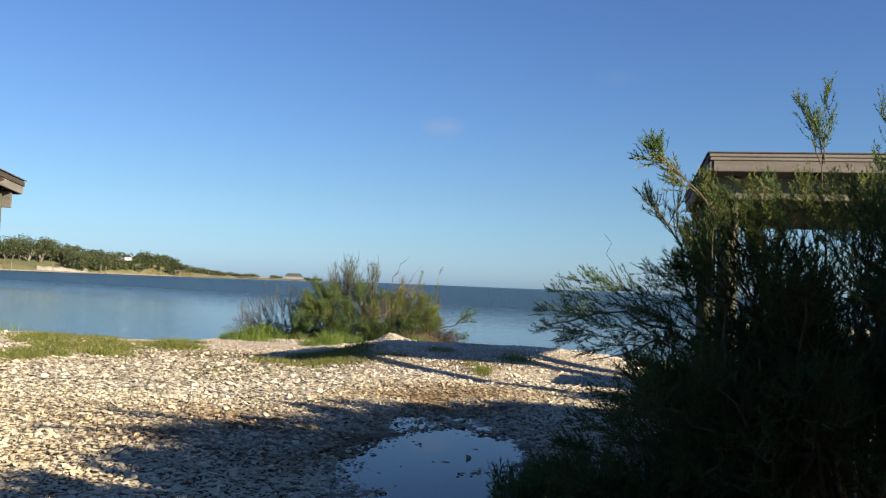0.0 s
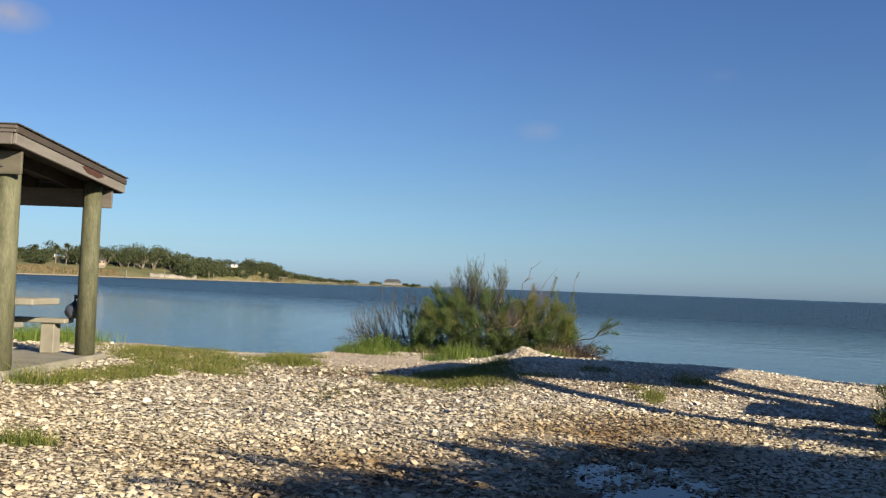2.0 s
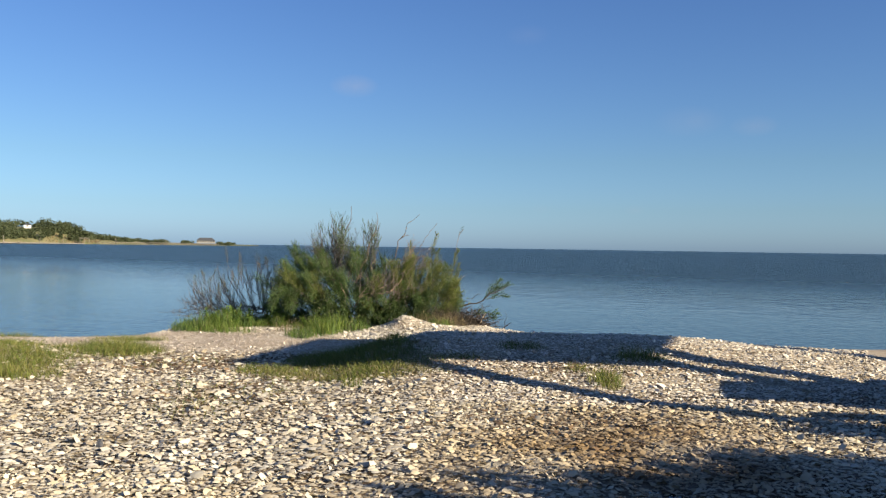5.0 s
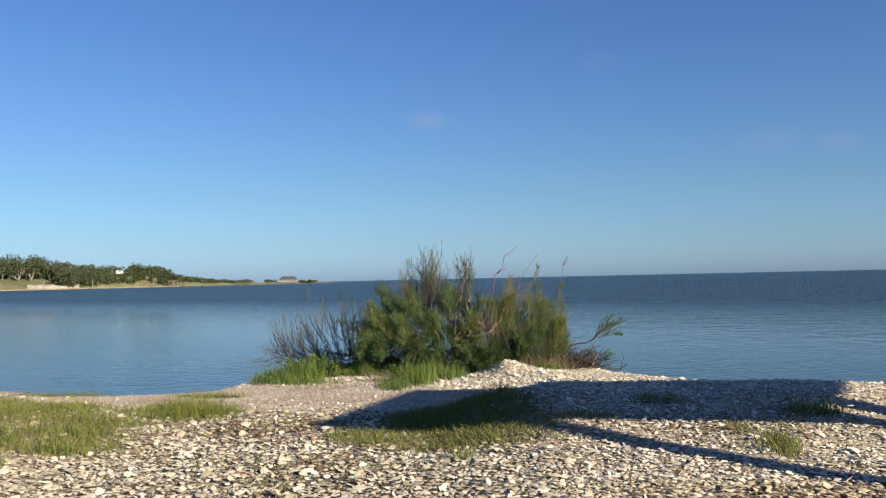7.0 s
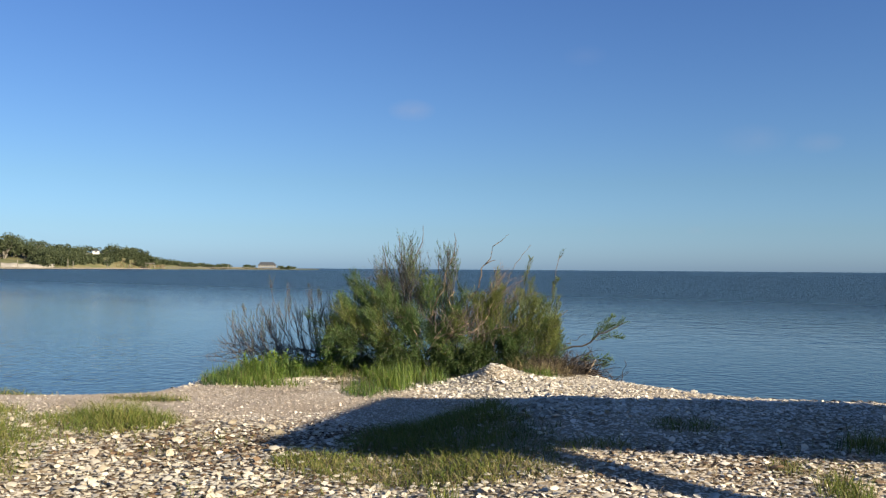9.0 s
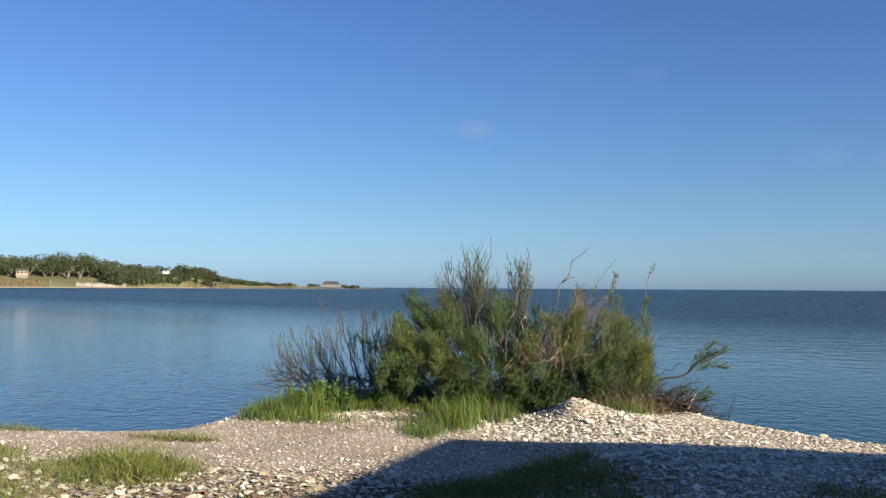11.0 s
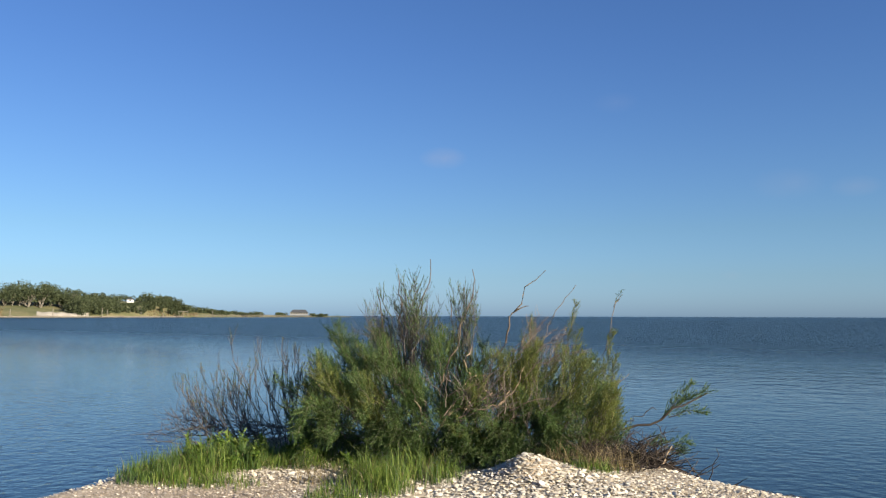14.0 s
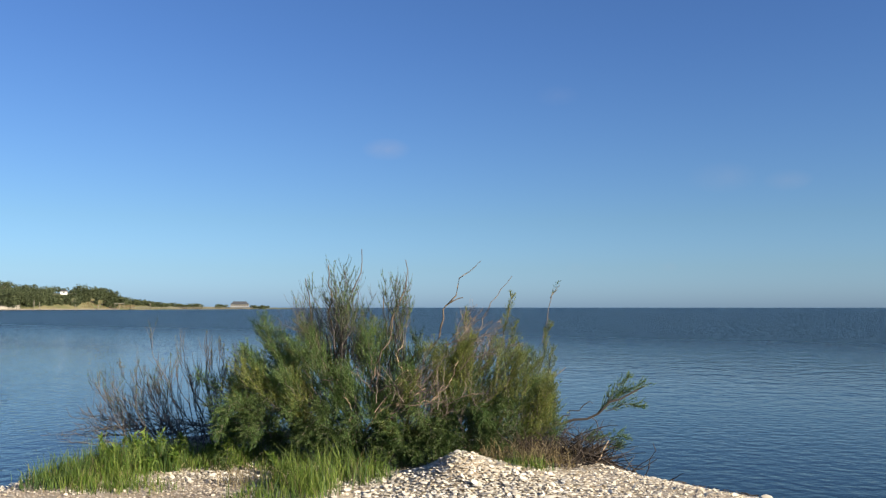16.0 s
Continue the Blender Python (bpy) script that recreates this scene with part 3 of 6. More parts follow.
def heaped(x, y):
    """The bright heap on the berm's end and the bare patch in the grass."""
    heap = 1.3 * bump(x, y, -0.02, 15.85, 0.55, 0.45) + 0.9 * bump(x, y, 0.5, 15.5, 0.6, 0.4) + 0.8 * bump(x, y, -0.45, 15.5, 0.4, 0.4) + 0.45 * bump(x, y, 0.3, 14.9, 1.4, 0.8)
    return np.clip(heap + 1.2 * bump(x, y, -2.3, 16.25, 0.38, 0.2, 0.2) - 0.12, 0, 1) * dry(x, y)


pts = scatter(-3, 2.2, 13.4, 17, 0.025, heaped)
tagged(new("bleached_shells", mesh_np("bleached_shells", *shells(pts, 0.036, False, 6), M_WHITE_SHELL)), "heaped bleached white oyster shells at the point", "shells", kind="stuff")


# ---- plants ----
rng = np.random.default_rng(11)
def unit(v):
    return v / (np.linalg.norm(v, axis=-1, keepdims=True) + 1e-9)


def blades(p, direction, length, width):
    """One thin pointed triangle each."""
    side = unit(np.cross(direction, rng.normal(size=p.shape))) * np.asarray(width)[..., None] * 0.5
    tip = p + direction * np.asarray(length)[..., None]
    v = np.stack([p - side, p + side, tip], 1).reshape(-1, 3)
    return v, np.arange(len(v)).reshape(-1, 3)


def grass(points, tall, width, lean=0.25, spread=0.35):
    """Bent blades: two triangles at the foot and one at the tip."""
    n = len(points)
    base = np.stack([points[:, 0], points[:, 1], height(points[:, 0], points[:, 1]) - 0.01], 1)
    h = np.asarray(tall) * np.clip(rng.lognormal(0, spread, n), 0.35, 1.9)
    out = rng.normal(0, lean, (n, 2)) + np.array([-0.04, 0.02])
    mid = base + np.concatenate([out * h[:, None] * 0.35, h[:, None] * 0.6], 1)
    tip = base + np.concatenate([out * h[:, None] * 1.1, h[:, None]], 1)
    a = rng.uniform(0, 6.28, n)
    side = np.stack([np.cos(a), np.sin(a), 0 * a], 1) * (width * rng.uniform(0.6, 1.3, n))[:, None] * 0.5
    v = np.stack([base - side, base + side, mid + side * 0.8, mid - side * 0.8, tip], 1).reshape(-1, 3)
    f = (np.arange(n) * 5)[:, None, None] + np.array([(0, 1, 2), (0, 2, 3), (3, 2, 4)])[None]
    return v, f.reshape(-1, 3)


def limb(start, end, sag=0.0, crook=0.06, steps=9):
    """A crooked line from start to end, sagging or arching midway."""
    start, end = np.array(start, float), np.array(end, float)
    t = np.linspace(0, 1, steps)[:, None]
    p = start + (end - start) * t
    p[:, 2] += sag * 4 * (t * (1 - t))[:, 0]
    j = rng.normal(0, crook, (steps, 3)) * np.linalg.norm(end - start) * (t * (1.05 - t)) * 2
    return p + j


def branchlets(line, count, length, rise=0.5, spread=0.7, first=0.25):
    """Side branches off a limb: each a short line of four points, shorter toward the limb's tip."""
    seg = np.linspace(0, 1, len(line))
    out = []
    for t in rng.uniform(first, 1, count):
        p = np.array([np.interp(t, seg, line[:, c]) for c in range(3)])
        k = min(int(t * (len(line) - 1)), len(line) - 2)
        d = unit(unit(line[k + 1] - line[k]) * 0.7 + rng.normal(0, spread, 3) + np.array([0, 0, rise]))
        d2 = unit(d + np.array([0, 0, 0.35]) + rng.normal(0, 0.25, 3))
        L = length * rng.uniform(0.45, 1.1) * (1.1 - 0.6 * t)
        out.append(np.stack([p, p + d * L * 0.35, p + d * L * 0.5 + d2 * L * 0.2, p + d * L * 0.55 + d2 * L * 0.5]))
    return out


def feathers(lines, per_metre, length, width, fan=0.42, first=0.2):
    """Feathery sprays of needle leaves along twigs."""
    ps, ds = [], []
    for line in lines:
        L = np.linalg.norm(np.diff(line, axis=0), axis=1).sum()
        n = max(2, int(per_metre * L))
        t = rng.uniform(first, 1.0, n)
        seg = np.linspace(0, 1, len(line))
        ps.append(np.stack([np.interp(t, seg, line[:, c]) for c in range(3)], 1))
        k = np.minimum((t * (len(line) - 1)).astype(int), len(line) - 2)
        ds.append(unit(line[k + 1] - line[k]))
    p, d = np.concatenate(ps), np.concatenate(ds)
    d = unit(d + rng.normal(0, fan, d.shape) + np.array([0, 0, 0.15]))
    n = len(p)
    return blades(p, d, length * rng.uniform(0.5, 1.3, n), width * rng.uniform(0.7, 1.3, n))


def shrub(name, label, limbs, leaf, bark=None, category="shrub", twig_r=0.002):
    """limbs: dicts with start, end, r, side (number and length of side branches), leaves per metre."""
    root = tagged(new(name), label, category)
    wood, leaves = {}, {}
    for q in limbs:
        line = limb(q["start"], q["end"], q.get("sag", 0), q.get("crook", 0.06))
        r = np.linspace(q["r"], q["r"] * 0.25 + 0.002, len(line))
        part("limb", mesh_np("limb", *tube_np(line, r, 6), q.get("bark", bark or M_BARK), True), root)
        side = branchlets(line, q["side"][0], q["side"][1], q.get("rise", 0.5), q.get("spread", 0.7), q.get("first", 0.2))
        twigs = [b for s in side for b in branchlets(s, q.get("twigs", 5), q["side"][1] * 0.55, 0.55, 0.5, 0.15)]
        key = q.get("twig_bark", M_DRY)
        wood.setdefault(key, []).extend([tube_np(s, np.linspace(twig_r * 1.8, twig_r * 0.7, 4), 4) for s in side])
        wood[key].extend([tube_np(s[[0, 1, 3]], np.linspace(twig_r, twig_r * 0.5, 3), 3) for s in twigs] if q.get("stems", True) else [])
        if q.get("leaves", 0):
            leaves.setdefault(q.get("leaf", leaf), []).append(feathers(side + twigs + [line[len(line) // 2:]], q["leaves"], q.get("size", 0.062), q.get("width", 0.008), first=q.get("leaf_from", 0.15)))
    for m, pieces in wood.items():
        tagged(part("twig_mass", mesh_np("twig_mass", *joined(pieces), m), root), kind="stuff")
    for m, pieces in leaves.items():
        tagged(part("crown", mesh_np("crown", *joined(pieces), m), root), kind="stuff")
    return root


def on(x, y, dz=-0.03):
    return (x, y, float(height(x, y)) + dz)


# the feathery shrub on the point
def curve(points, steps=12, crook=0.012):
    """A smooth crooked line through a few points."""
    p = np.array(points, float)
    t = np.concatenate([[0], np.cumsum(np.linalg.norm(np.diff(p, axis=0), axis=1))])
    u = np.linspace(0, t[-1], steps)
    line = np.stack([np.interp(u, t, p[:, c]) for c in range(3)], 1)
    line[1:-1] += rng.normal(0, crook, (steps - 2, 3))
    return line


def plume(base, tip, radius, twig_n, per_metre, size, width, droop=0.0):
    """A soft spray: a stem from base to tip with fine twigs closing towards the tip. Returns stem, twigs, leaves."""
    base, tip = np.array(base, float), np.array(tip, float)
    axis = tip - base
    L = float(np.linalg.norm(axis))
    stem = limb(base, tip, 0.06 * L, 0.05, 7)
    t = rng.uniform(0.12, 0.97, twig_n)
    seg = np.linspace(0, 1, len(stem))
    p = np.stack([np.interp(t, seg, stem[:, c]) for c in range(3)], 1)
    out = rng.normal(size=(twig_n, 3))
    out -= (out @ (axis / L))[:, None] * axis / L
    d = unit(axis / L * rng.uniform(0.7, 1.5, twig_n)[:, None] + unit(out) * 0.8 + np.array([0, 0, 0.2 - droop]))
    reach = radius * rng.uniform(0.6, 1.35, twig_n) * (1.2 - 0.7 * t)
    mid = p + d * reach[:, None] * 0.55
    end = mid + unit(d + axis / L * 0.5 + np.array([0, 0, 0.12 - droop])) * reach[:, None] * 0.55
    twigs = np.stack([p, mid, end], 1)
    return stem, twigs, feathers(list(twigs) + [stem[3:]], per_metre, size, width, fan=0.5, first=0.05)


def ribbons(twigs, r):
    """Three-sided twigs from an array of lines of three points."""
    return [tube_np(q, (r, r * 0.75, r * 0.45), 3) for q in twigs]


CROWN_TOP = [(-2.75, 0.75), (-2.5, 1.15), (-2.2, 1.6), (-1.95, 1.42), (-1.6, 1.58), (-1.1, 1.6), (-0.7, 1.5), (-0.3, 1.36), (0.05, 1.38), (0.3, 1.3), (0.55, 1.32), (0.8, 1.15), (0.95, 0.95), (1.05, 0.7)]
heart = np.array([-0.75, 17.45, 0.35])
bush = tagged(new("tamarisk_shrub"), "feathery green tamarisk shrub with bare twigs on the shell point", "shrub")
twigs_of, leaves_of = collections.defaultdict(list), collections.defaultdict(list)


def bough(points, r, bark=None, steps=12, crook=0.012, sides=6):
    line = curve(points, steps, crook)
    part("limb", mesh_np("limb", *tube_np(line, np.linspace(r, r * 0.3 + 0.0015, steps), sides), bark or M_BARK, True), bush)
    return line


def spray(base, tip, radius, leaf, twig_n=30, per_metre=120, size=0.05, width=0.0052, droop=0.0, wood=None, r=0.0022):
    stem, tw, lv = plume(base, tip, radius, twig_n, per_metre, size, width, droop)
    twigs_of[wood or M_DRY].append(tube_np(stem, np.linspace(r * 2.2, r * 0.6, len(stem)), 4))
    twigs_of[wood or M_DRY].extend(ribbons(tw[::4], r * 0.55))
    leaves_of[leaf].append(lv)


# plumes over the whole dome, each on a limb from the heart
for k in range(215):
    x = rng.uniform(-2.5, 1.0)
    far_in = rng.uniform(-0.85, 0.75) * (1 - 0.28 * ((x + 0.8) / 1.9) ** 2)
    top = float(lerp(x, CROWN_TOP)) * math.sqrt(max(0.1, 1 - (far_in / 1.02) ** 2)) * (1.0 if k % 3 == 0 else rng.uniform(0.5, 0.92))
    tip = np.array([x, heart[1] + far_in, top])
    way = unit(tip - heart) + np.array([0, -0.12, 0.75])
    way = unit(way)
    long = rng.uniform(0.4, 0.66) * min(1.0, top / 0.9)
    base = tip - way * long
    base[2] = max(base[2], 0.3)
    if k % 3 == 0:
        root_at = np.array(on(heart[0] + 0.35 * (x + 0.75), heart[1] + 0.3 * far_in))
        mid = (root_at + base) / 2 + np.array([0, 0, 0.08])
        bough([root_at, mid, base], 0.011, crook=0.02, steps=8, sides=5)
    # olive leaves, with some sunlight painted in, are commoner on the right
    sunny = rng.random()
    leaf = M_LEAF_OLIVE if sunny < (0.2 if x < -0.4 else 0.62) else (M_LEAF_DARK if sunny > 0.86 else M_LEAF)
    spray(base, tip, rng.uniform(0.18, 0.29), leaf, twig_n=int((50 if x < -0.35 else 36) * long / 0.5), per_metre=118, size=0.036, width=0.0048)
# the low skirt of foliage, drooping, its shade painted in with dark leaves
for k in range(140):
    x = rng.uniform(-2.4, 0.55) if k < 80 else rng.uniform(-1.5, 0.35) if k < 120 else rng.uniform(-0.75, 0.35)
    tip = np.array([x, rng.uniform(16.45, 16.85), rng.uniform(0.24, 0.78 if k < 80 else 0.55)])
    base = tip + np.array([rng.uniform(-0.12, 0.12), 0.36, 0.12])
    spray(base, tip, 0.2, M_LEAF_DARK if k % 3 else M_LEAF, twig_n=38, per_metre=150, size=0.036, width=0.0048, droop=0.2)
# fuller flanks low down on both sides
for k in range(34):
    side = k % 5 < 3
    x = rng.uniform(-2.85, -2.2) if side else rng.uniform(0.35, 0.95)
    tip = np.array([x, 17.3 + rng.uniform(-0.4, 0.4), rng.uniform(0.4, 1.05 if side else 0.9)])
    base = tip + np.array([0.3 if side else -0.3, 0.1, -0.22])
    base[2] = max(base[2], 0.25)
    spray(base, tip, 0.2, (M_LEAF_DARK, M_LEAF, M_LEAF_OLIVE)[k % 3], twig_n=34, per_metre=118, size=0.036, width=0.0048)
for k in range(30):
    tip = np.array([rng.uniform(-2.75, -1.5), rng.uniform(16.95, 17.7), rng.uniform(0.22, 0.62)])
    spray(tip + np.array([0.2, 0.2, 0.02]), tip, 0.2, M_LEAF_DARK if k % 3 else M_LEAF, twig_n=34, per_metre=118, size=0.036, width=0.0048, droop=0.1)
# two stiff bundles of half-bare twigs stand above the crown, the first one greyer
for cx, spread, count, low, high, leafy_share, wood in ((-1.4, 0.5, 40, 1.7, 2.3, 0.45, M_THICKET), (-0.76, 0.2, 12, 1.8, 2.25, 0.85, M_THICKET), (-1.75, 0.3, 10, 1.5, 1.95, 0.7, M_DRY)):
    for k in range(count):
        off = rng.normal(0, 0.5)
        tip = np.array([cx + 0.02 + spread * off, 17.45 + rng.normal(0, 0.22), rng.uniform(low, high) - 0.3 * min(1.0, off * off * 0.5)])
        base = np.array([cx + 0.07 + 0.4 * spread * off, 17.42 + rng.normal(0, 0.12), rng.uniform(1.0, 1.4)])
        stem, tw, lv = plume(base, tip, 0.26, 15, 105 if rng.random() < leafy_share else 14, 0.03, 0.0045)
        twigs_of[wood].append(tube_np(stem, np.linspace(0.005, 0.0014, 7), 4))
        twigs_of[wood].extend(ribbons(tw, 0.0019))
        leaves_of[M_LEAF if k % 2 else M_LEAF_DARK].append(lv)
for x0, x1, z1 in ((-1.4, -1.13, 2.42), (-1.35, -1.5, 2.25), (-0.8, -0.65, 2.3), (-0.78, -0.9, 1.95), (-1.5, -1.75, 2.1)):
    bough([(x0, 17.42, 1.1), ((x0 + x1) / 2 - 0.05, 17.4, 1.7), (x1 + 0.03, 17.4, z1 - 0.16), (x1, 17.42, z1)], 0.009, crook=0.014)
# dark bare crooked boughs
bough([(-0.72, 17.35, 1.05), (-0.5, 17.3, 1.3), (-0.27, 17.3, 1.42), (-0.21, 17.3, 1.8), (-0.1, 17.3, 1.95), (-0.03, 17.3, 2.14), (0.02, 17.3, 2.15)], 0.015, steps=16, crook=0.008)
bough([(0.02, 17.3, 2.15), (0.09, 17.3, 2.2), (0.17, 17.3, 2.28)], 0.005, steps=6, crook=0.004)
bough([(-0.21, 17.3, 1.8), (-0.12, 17.3, 1.86), (-0.02, 17.3, 1.89)], 0.009, steps=6, crook=0.008)
bough([(-1.0, 17.3, 0.9), (-0.95, 17.2, 1.2), (-0.78, 17.2, 1.45), (-0.72, 17.2, 1.75), (-0.62, 17.2, 2.05)], 0.011, steps=14, crook=0.012)
bough([(0.1, 17.3, 1.25), (0.2, 17.3, 1.7), (0.28, 17.3, 1.85), (0.5, 17.3, 2.12)], 0.006, M_DRY, crook=0.01)
bough([(0.35, 17.4, 0.9), (0.7, 17.35, 1.25), (0.86, 17.3, 1.55), (0.93, 17.3, 1.98)], 0.006, M_DRY, crook=0.012)
bough([(0.45, 17.3, 0.7), (0.8, 17.2, 0.95), (1.05, 17.2, 1.17)], 0.005, M_DRY, crook=0.008)
spray((0.9, 17.3, 1.88), (1.0, 17.3, 2.02), 0.09, M_LEAF_DARK, twig_n=12, per_metre=90, size=0.03, width=0.004)
# upright soft plumes on the sunny side, sunlight partly painted by olive leaves
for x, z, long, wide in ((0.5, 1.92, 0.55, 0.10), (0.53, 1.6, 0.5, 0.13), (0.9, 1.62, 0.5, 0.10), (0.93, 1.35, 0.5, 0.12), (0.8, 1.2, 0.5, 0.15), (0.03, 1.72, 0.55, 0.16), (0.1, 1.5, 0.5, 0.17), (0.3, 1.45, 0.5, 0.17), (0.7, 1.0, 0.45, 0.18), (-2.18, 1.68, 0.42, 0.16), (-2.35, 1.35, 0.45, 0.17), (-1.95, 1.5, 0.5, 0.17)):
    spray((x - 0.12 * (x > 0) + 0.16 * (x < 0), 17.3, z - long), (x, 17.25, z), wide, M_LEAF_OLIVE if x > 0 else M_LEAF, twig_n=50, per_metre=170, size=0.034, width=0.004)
for k in range(14):
    base = np.array([rng.uniform(-0.6, 0.3), 16.95 + rng.normal(0, 0.15), rng.uniform(0.35, 0.9)])
    tip = base + np.array([rng.normal(0.12, 0.2), rng.normal(-0.03, 0.1), rng.uniform(0.3, 0.75)])
    stem, tw, _ = plume(base, tip, 0.2, 10, 2, 0.01, 0.001)
    twigs_of[M_DRY].extend([tube_np(stem, np.linspace(0.0045, 0.0014, 7), 4)] + ribbons(tw, 0.0018))
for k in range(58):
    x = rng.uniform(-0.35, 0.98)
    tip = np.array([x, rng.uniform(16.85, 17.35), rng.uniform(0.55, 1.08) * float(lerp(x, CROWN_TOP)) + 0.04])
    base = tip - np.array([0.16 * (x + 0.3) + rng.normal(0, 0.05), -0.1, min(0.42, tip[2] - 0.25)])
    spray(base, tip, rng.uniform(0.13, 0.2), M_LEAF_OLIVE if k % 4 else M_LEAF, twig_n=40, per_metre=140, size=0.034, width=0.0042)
# dead pinkish straw-like twigs inside the sunny side
for k in range(26):
    base = np.array([rng.uniform(-0.25, 0.25), 17.15 + rng.normal(0, 0.15), rng.uniform(1.1, 1.5)])
    tip = base + np.array([rng.uniform(0.1, 0.5), rng.normal(0, 0.1), rng.uniform(0.05, 0.36)])
    stem, tw, _ = plume(base, tip, 0.17, 9, 2, 0.01, 0.001)
    twigs_of[M_PINK if k % 3 else M_DRY].extend([tube_np(stem, np.linspace(0.0042, 0.0014, 7), 4)] + ribbons(tw, 0.0018))
# pale twisted stems in the open middle
for pts, r in (([(-1.12, 16.78, 0.5), (-1.14, 16.75, 0.72), (-1.2, 16.75, 0.95), (-1.25, 16.78, 1.02)], 0.016), ([(-1.2, 16.75, 0.95), (-1.32, 16.8, 1.05), (-1.45, 16.85, 1.04)], 0.012),
               ([(-0.98, 16.78, 0.55), (-0.86, 16.74, 0.74), (-0.68, 16.72, 0.82), (-0.5, 16.72, 0.9), (-0.38, 16.74, 0.98)], 0.021), ([(-0.86, 16.74, 0.74), (-0.72, 16.72, 0.98), (-0.62, 16.72, 1.14), (-0.45, 16.75, 1.16)], 0.012),
               ([(-0.68, 16.72, 0.82), (-0.5, 16.74, 0.78), (-0.3, 16.74, 0.86), (-0.2, 16.78, 1.0)], 0.012), ([(-0.62, 16.72, 1.14), (-0.68, 16.74, 1.3), (-0.6, 16.76, 1.45)], 0.008), ([(-0.3, 16.74, 0.86), (-0.12, 16.76, 1.05), (-0.05, 16.78, 1.25)], 0.008)):
    bough([(x, y + 0.1, z) for x, y, z in pts], r * 0.75, M_PALE, steps=12, crook=0.012, sides=7)
for k in range(26):
    base = np.array([rng.uniform(-0.95, -0.2), 16.78 + rng.normal(0, 0.06), rng.uniform(0.6, 1.0)])
    tip = base + np.array([rng.normal(0.18, 0.22), rng.normal(-0.02, 0.08), rng.uniform(0.12, 0.42)])
    stem, tw, _ = plume(base, tip, 0.14, 6, 2, 0.01, 0.001)
    twigs_of[M_DRY if k % 3 else M_PINK].extend([tube_np(stem, np.linspace(0.006, 0.002, 7), 4)] + ribbons(tw, 0.0022))
# the long low limb over the water with its two tufts
line = bough([(0.2, 17.2, 0.4), (0.55, 17.2, 0.52), (0.95, 17.2, 0.58), (1.3, 17.2, 0.66), (1.5, 17.2, 0.82), (1.85, 17.2, 0.98)], 0.02, M_BROWN, steps=14, crook=0.014)
for base, tip, wide in (((1.35, 17.2, 0.68), (1.66, 17.2, 0.95), 0.13), ((1.5, 17.2, 0.82), (1.88, 17.2, 1.0), 0.13), ((1.45, 17.2, 0.72), (1.84, 17.2, 0.78), 0.12), ((1.45, 17.2, 0.78), (1.7, 17.2, 1.08), 0.11), ((1.3, 17.2, 0.42), (1.66, 17.2, 0.44), 0.12), ((1.15, 17.1, 0.42), (1.36, 17.1, 0.48), 0.11), ((1.4, 17.15, 0.36), (1.6, 17.15, 0.38), 0.1)):
    spray(base, tip, wide, M_LEAF if wide > 0.1 else M_LEAF_DARK, twig_n=30, per_metre=120, wood=M_BROWN)
for pts, r in (([(0.75, 17.2, 0.55), (1.0, 17.15, 0.42), (1.3, 17.15, 0.42)], 0.01), ([(0.9, 17.2, 0.57), (1.15, 17.2, 0.75), (1.32, 17.2, 0.8)], 0.007), ([(0.3, 17.1, 0.35), (0.7, 17.1, 0.35), (1.05, 17.1, 0.22), (1.3, 17.1, 0.25)], 0.012), ([(0.35, 17.1, 0.5), (0.62, 17.1, 0.72), (0.95, 17.1, 0.82)], 0.006), ([(0.3, 17.2, 0.45), (0.6, 17.2, 0.4), (0.9, 17.1, 0.5), (1.1, 17.1, 0.35)], 0.009), ([(1.0, 17.15, 0.42), (1.2, 17.1, 0.3), (1.5, 17.1, 0.28)], 0.006), ([(1.3, 17.2, 0.66), (1.42, 17.15, 0.45), (1.45, 17.1, 0.2)], 0.005)):
    bough(pts, r, M_BROWN, steps=10, crook=0.018)
for k in range(90):
    base = np.array([rng.uniform(0.2, 1.15), 17.1 + rng.normal(0, 0.15), rng.uniform(0.18, 0.5)])
    tip = base + np.array([rng.normal(0.18, 0.2), rng.normal(0, 0.12), rng.normal(0.08, 0.13)])
    tip[2] = max(tip[2], 0.12)
    stem, tw, _ = plume(base, tip, 0.12, 5, 2, 0.01, 0.001)
    twigs_of[M_BROWN].extend([tube_np(stem, np.linspace(0.006, 0.002, 7), 4)] + ribbons(tw, 0.0024))
for m, pieces in twigs_of.items():
    tagged(part("twig_mass", mesh_np("twig_mass", *joined(pieces), m), bush), kind="stuff")
for m, pieces in leaves_of.items():
    tagged(part("crown", mesh_np("crown", *joined(pieces), m), bush), kind="stuff")

